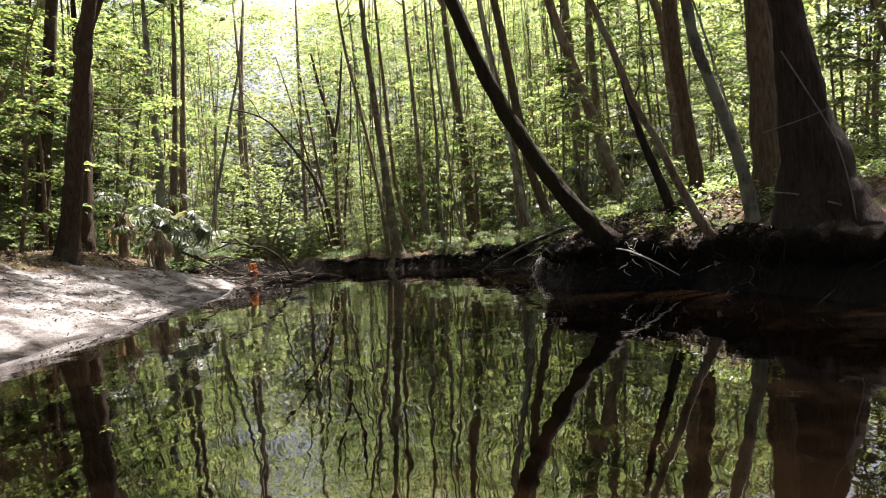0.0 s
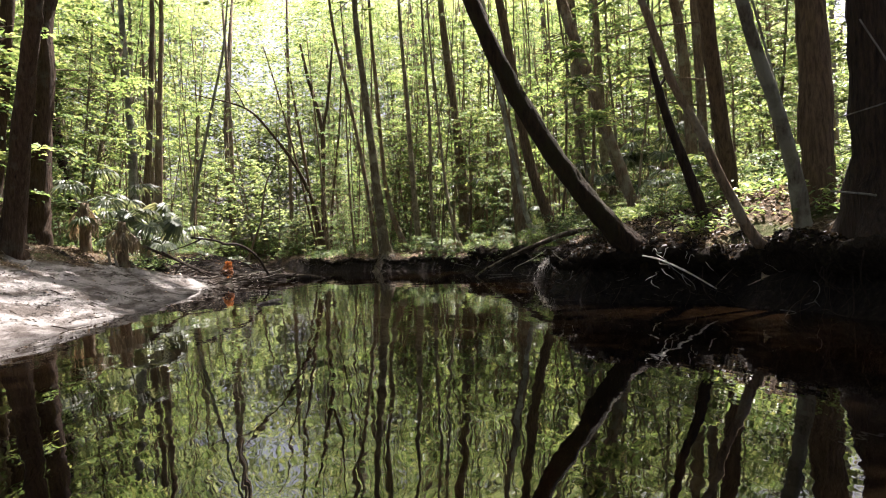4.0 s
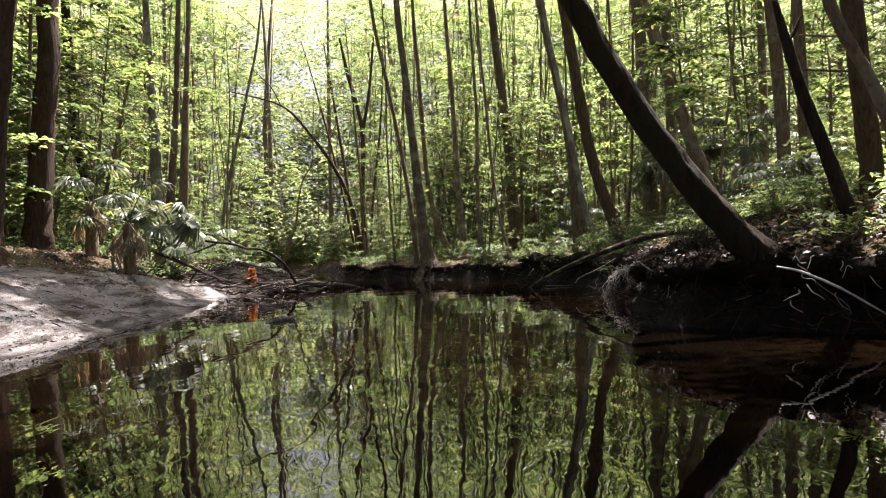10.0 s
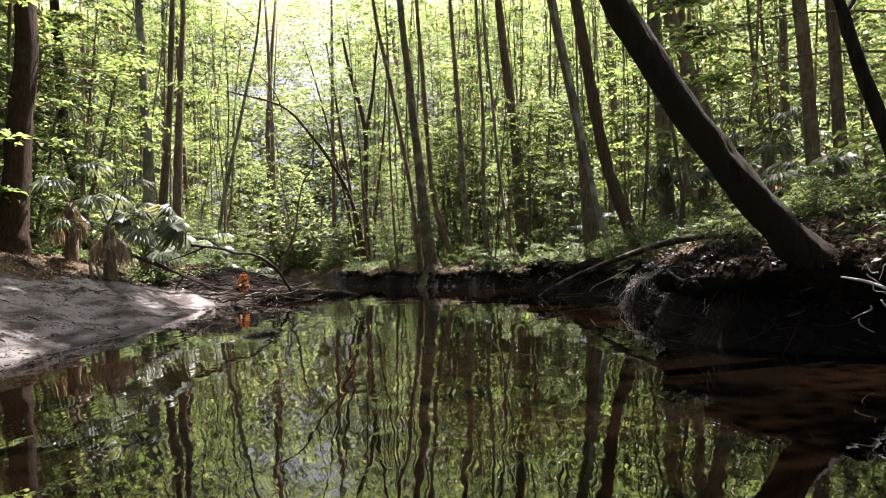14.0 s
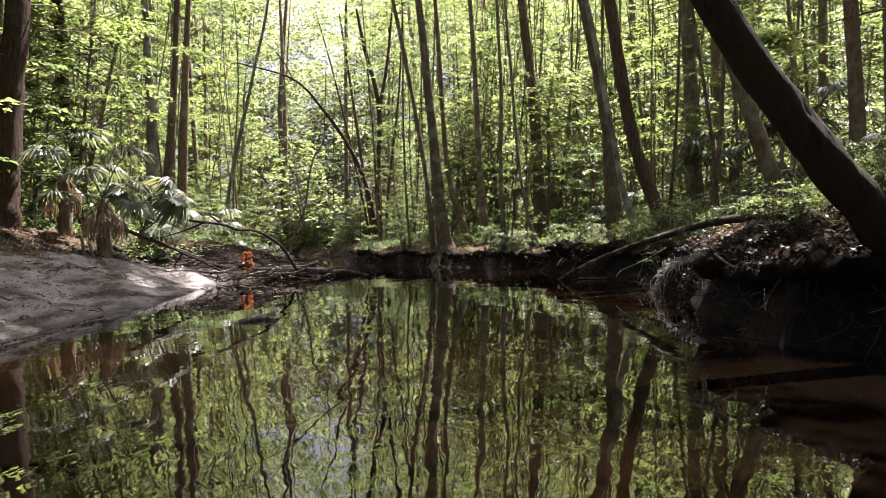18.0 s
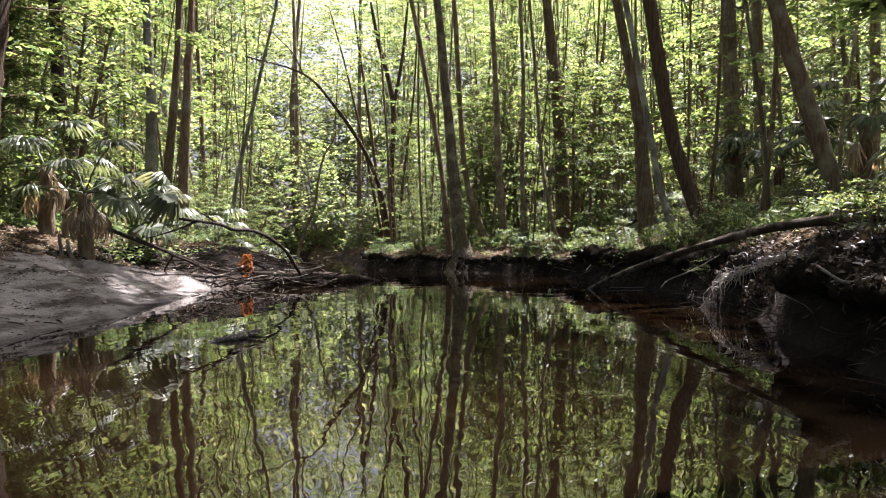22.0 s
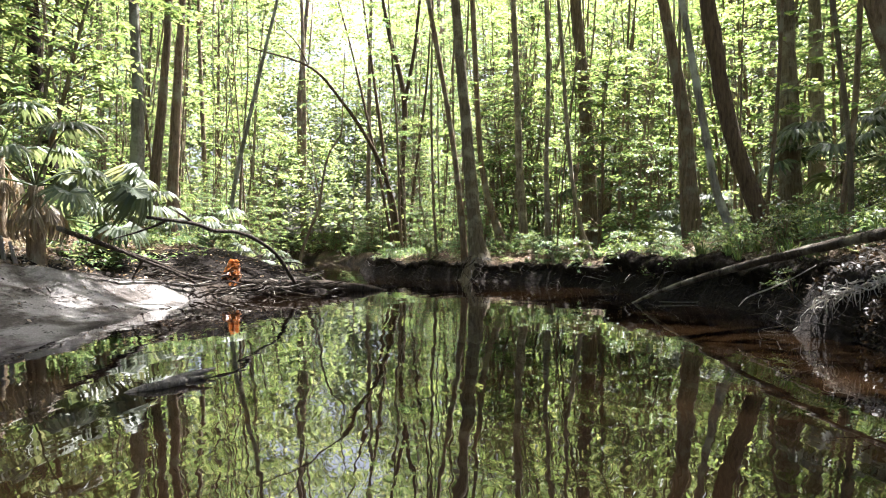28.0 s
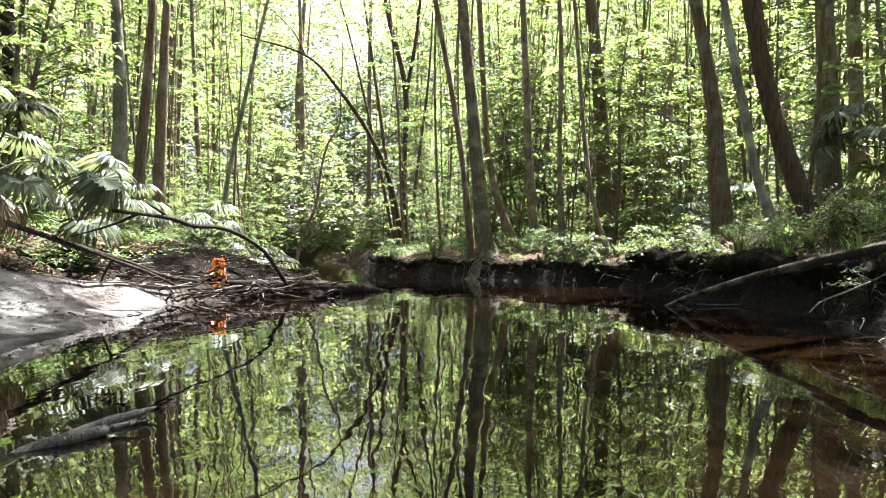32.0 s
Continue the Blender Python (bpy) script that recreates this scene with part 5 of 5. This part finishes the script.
def root_mound(x, y, z, size, label, lumps=1.0):
    bm = bmesh.new()
    bmesh.ops.create_icosphere(bm, subdivisions=4, radius=1.0)
    for v in bm.verts:
        v.co = Vector((v.co.x * size[0], v.co.y * size[1], v.co.z * size[2])) * (1 + lumps * (0.18 * noise.noise(v.co * 2.2) + 0.09 * noise.noise(v.co * 6.0) + 0.05 * noise.noise(v.co * 14.0)))
    tagged(part("root_mound", bm, ROOT_MAT), label, "mound").location = (x, y, z)


root_mound(3.82, 15.45, -0.04, (0.64, 1.15, 0.6), "rounded dark mound of earth and roots at the water's edge", 0.7)
root_mound(3.4, 16.35, -0.02, (0.3, 0.6, 0.3), "low toe of dark earth below the mound")
roots("root_mass", "dark roots of the big tree reaching the water", 4.75, 8.7, 0.8, 20, 1.0, 0.85, 3, BARK_DARK, 2)
roots("root_mass", "exposed roots below the crooked tree", 4.25, 10.3, 0.8, 16, 0.7, 0.8, 4, WOOD_WET, 5, 200)
roots("root_mass", "roots of the tall tree spreading down the far bank", 0.45, 28.35, 0.55, 26, 0.75, 0.6, 5, WOOD_WET, 7, 265, 95)
roots("root_mass", "roots of saplings hanging over the far bank", 1.9, 27.2, 0.5, 14, 0.8, 0.52, 6, WOOD_WET, 3, 260)
roots("root_mass", "roots showing in the dark far bank", 2.9, 25.9, 0.6, 14, 0.8, 0.62, 7, BARK_DARK, 4, 230)
roots("root_mass", "roots hanging from the undercut bank", 3.5, 13.0, 0.75, 18, 0.8, 0.78, 8, BARK_DARK, 3)
roots("root_mass", "roots below the thin leaning tree", 3.9, 21.0, 0.65, 14, 0.7, 0.66, 9, WOOD_WET, 2)
roots("root_mass", "flaring roots of the tree on the sand bar", -5.8, 15.2, 0.98, 12, 0.8, 0.2, 10, BARK_BROWN, 0, 0, 170)

for label, pts in (("pale squirming root on the face of the undercut bank", [(2.5, 12.5, 0.6, 0.007), (2.53, 12.4, 0.55, 0.01), (2.6, 12.35, 0.5, 0.011), (2.66, 12.3, 0.5, 0.009), (2.7, 12.28, 0.47, 0.008), (2.8, 12.2, 0.46, 0.005)]),
                   ("thin pale root slanting down to the water", [(2.72, 12.2, 0.22, 0.006), (2.78, 12.1, 0.3, 0.008), (2.88, 12.05, 0.35, 0.008), (2.98, 12.0, 0.42, 0.005)]),
                   ("pale bent stick propped against the root mound", [(2.7, 17.1, 0.2, 0.004), (2.77, 17.05, 0.29, 0.007), (2.94, 17.0, 0.37, 0.008), (3.12, 16.95, 0.46, 0.007), (3.35, 16.9, 0.6, 0.004)])):
    branchy("root", label, "root", pts, WOOD_PALE, 6)
for label, pts in (("pale bare vine hanging before the big dark tree", [(4.35, 8.3, 2.6, 0.008), (4.55, 8.15, 2.1, 0.009), (4.75, 8.05, 1.6, 0.009), (4.85, 8.0, 1.1, 0.009), (4.9, 8.0, 0.75, 0.008)]),
                   ("thin bare twig crossing the big dark trunk", [(4.15, 8.4, 1.75, 0.006), (4.5, 8.2, 1.85, 0.007), (4.9, 8.05, 2.0, 0.006), (5.1, 8.0, 2.05, 0.004)]),
                   ("pale root lying over the bank by the big tree", [(4.2, 8.6, 1.12, 0.008), (4.5, 8.35, 1.05, 0.01), (4.9, 8.1, 0.88, 0.01)])):
    branchy("vine", label, "vine", pts, WOOD_GREY, 5)

# fine dead roots and twigs caught along the foot of the banks
bm_dark, bm_pale = bmesh.new(), bmesh.new()
for k in range(420):
    y = rnd.uniform(8, 31.5)
    x = float(np.interp(y, YR, XR)) + rnd.uniform(-0.25, 0.3)
    z = rnd.uniform(0.0, 0.4 if y < 24 else 0.3)
    a, l, up = rnd.uniform(0, 6.28), rnd.uniform(0.12, 0.6), rnd.gauss(0, 0.25)
    q = [(x, y, z, 0.004)]
    for j in range(3):
        a += rnd.gauss(0, 0.5)
        q.append((q[-1][0] + math.cos(a) * l / 3, q[-1][1] + math.sin(a) * l / 3, max(q[-1][2] + up * l / 3 + rnd.gauss(0, 0.03), 0.0), 0.004 if j < 2 else 0.002))
    tube(bm_pale if k % 6 == 0 else bm_dark, q, steps=2, sides=4, knobs=0)
tagged(part("bank_twigs", bm_dark, WOOD_WET), "dark dead roots and twigs tangled along the bank", "twigs", kind="stuff")
tagged(part("bank_twigs", bm_pale, WOOD_GREY), "grey dead twigs tangled along the bank", "twigs", kind="stuff")

# ---- dry leaves and twigs strewn on the banks ----
r = np.random.default_rng(55)
n = 52000
x, y = r.uniform(-12, 11, n), r.uniform(9, 40, n)
d = np.maximum(np.interp(y, YL, XL) - x, x - np.interp(y, YR, XR))
z, sandy, _ = land(x, y)
bare = (x > 0) & (y > 10.9) & (y < 17.3) & (d < 0.75)
ok = ~bare & (d > 0.3) & ((sandy < 0.5) | (r.random(n) < 0.05))
tagged(part("leaf_litter", leaf_mesh("leaf_litter", np.stack([x, y, z + 0.015], 1)[ok], 0.055, r, 0.7, 0.4), LITTER), "dry brown leaves strewn over the forest floor", "leaf litter", kind="stuff")
n = 15000
x, y = np.where(r.random(n) < 0.62, r.uniform(3.0, 8.5, n), r.uniform(-8.5, -5.0, n)), r.uniform(9.2, 24, n)
d = np.maximum(np.interp(y, YL, XL) - x, x - np.interp(y, YR, XR))
z, sandy, _ = land(x, y)
bare = (x > 0) & (y > 10.9) & (y < 17.3) & (d < 0.75)
ok = ~bare & (d > 0.35) & (sandy < 0.4)
tagged(part("leaf_litter", leaf_mesh("leaf_litter", np.stack([x, y, z + 0.025], 1)[ok], 0.075, r, 1.1, 0.4), LITTER_PALE), "pale curled dry leaves lying loose on the banks", "leaf litter", kind="stuff")
rs = np.random.default_rng(91)
pts = []
for k in range(150):
    y0, d0, l = rs.uniform(8, 20.5), rs.uniform(0.25, 2.2), rs.uniform(0.3, 1.6)
    m = int(l * 26)
    t = rs.uniform(0, 1, m)
    yy = y0 + t * l
    dd = d0 - t * l * 0.22 + rs.normal(0, 0.035, m) + 0.05 * np.sin(t * 9 + k)
    pts.append(np.stack([np.interp(yy, YL, XL) - dd, yy], 1))
pts = np.concatenate(pts)
zz, on_sand, _ = land(pts[:, 0], pts[:, 1])
sel = on_sand > 0.5
tagged(part("wet_debris", leaf_mesh("wet_debris", np.stack([pts[:, 0], pts[:, 1], zz + 0.006], 1)[sel], 0.04, rs, 0.3, 0.4), DEBRIS), "dark wet leaves washed into streaks on the sand", "leaf debris", kind="stuff")
bm = bmesh.new()
for k in range(70):
    x, y = rnd.uniform(-6.0, -3.4), rnd.uniform(8, 20)
    z, a, l = gz(x, y), rnd.gauss(-0.9, 1.0), rnd.uniform(0.04, 0.2)
    tube(bm, [(x, y, z + 0.005, 0.006), (x + math.cos(a) * l * 0.5, y + math.sin(a) * l * 0.5, gz(x + math.cos(a) * l * 0.5, y + math.sin(a) * l * 0.5) + 0.012, 0.008), (x + math.cos(a) * l, y + math.sin(a) * l, gz(x + math.cos(a) * l, y + math.sin(a) * l) + 0.006, 0.004)], steps=1, sides=4, knobs=0)
tagged(part("sand_twigs", bm, WOOD_WET), "small dark twigs strewn on the pale sand bar", "twigs", kind="stuff")
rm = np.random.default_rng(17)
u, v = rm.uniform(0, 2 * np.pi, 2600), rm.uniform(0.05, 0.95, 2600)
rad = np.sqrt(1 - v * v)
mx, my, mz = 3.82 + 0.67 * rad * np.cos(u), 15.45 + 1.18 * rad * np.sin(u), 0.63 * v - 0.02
tagged(part("leaf_litter", leaf_mesh("leaf_litter", np.stack([mx, my, mz], 1), 0.06, rm, 1.4, 0.45), DEBRIS), "very dark leaves and bark bits matted on the mound", "leaf litter", kind="stuff")
# darkened leaves that paint shade over the high bank
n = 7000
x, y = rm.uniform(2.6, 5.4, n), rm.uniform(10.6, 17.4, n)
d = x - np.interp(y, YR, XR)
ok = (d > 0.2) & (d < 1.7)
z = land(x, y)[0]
tagged(part("leaf_litter", leaf_mesh("leaf_litter", np.stack([x, y, z + 0.02], 1)[ok], 0.07, rm, 1.2, 0.42), LITTER_SHADED), "brown leaves, coloured dark for shade, covering the bank", "leaf litter", kind="stuff")
# litter caught on the overhanging lip of the high bank, darkened as if shaded
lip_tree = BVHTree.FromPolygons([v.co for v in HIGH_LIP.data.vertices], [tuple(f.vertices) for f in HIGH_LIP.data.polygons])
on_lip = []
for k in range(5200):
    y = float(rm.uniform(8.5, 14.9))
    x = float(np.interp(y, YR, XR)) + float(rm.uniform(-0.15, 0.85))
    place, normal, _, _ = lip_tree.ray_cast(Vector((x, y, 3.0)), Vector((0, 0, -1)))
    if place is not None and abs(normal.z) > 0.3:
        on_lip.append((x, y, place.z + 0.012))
tagged(part("leaf_litter", leaf_mesh("leaf_litter", np.array(on_lip), 0.07, rm, 1.3, 0.42), LITTER_SHADED), "brown leaves, coloured dark for shade, along the lip of the bank", "leaf litter", kind="stuff")
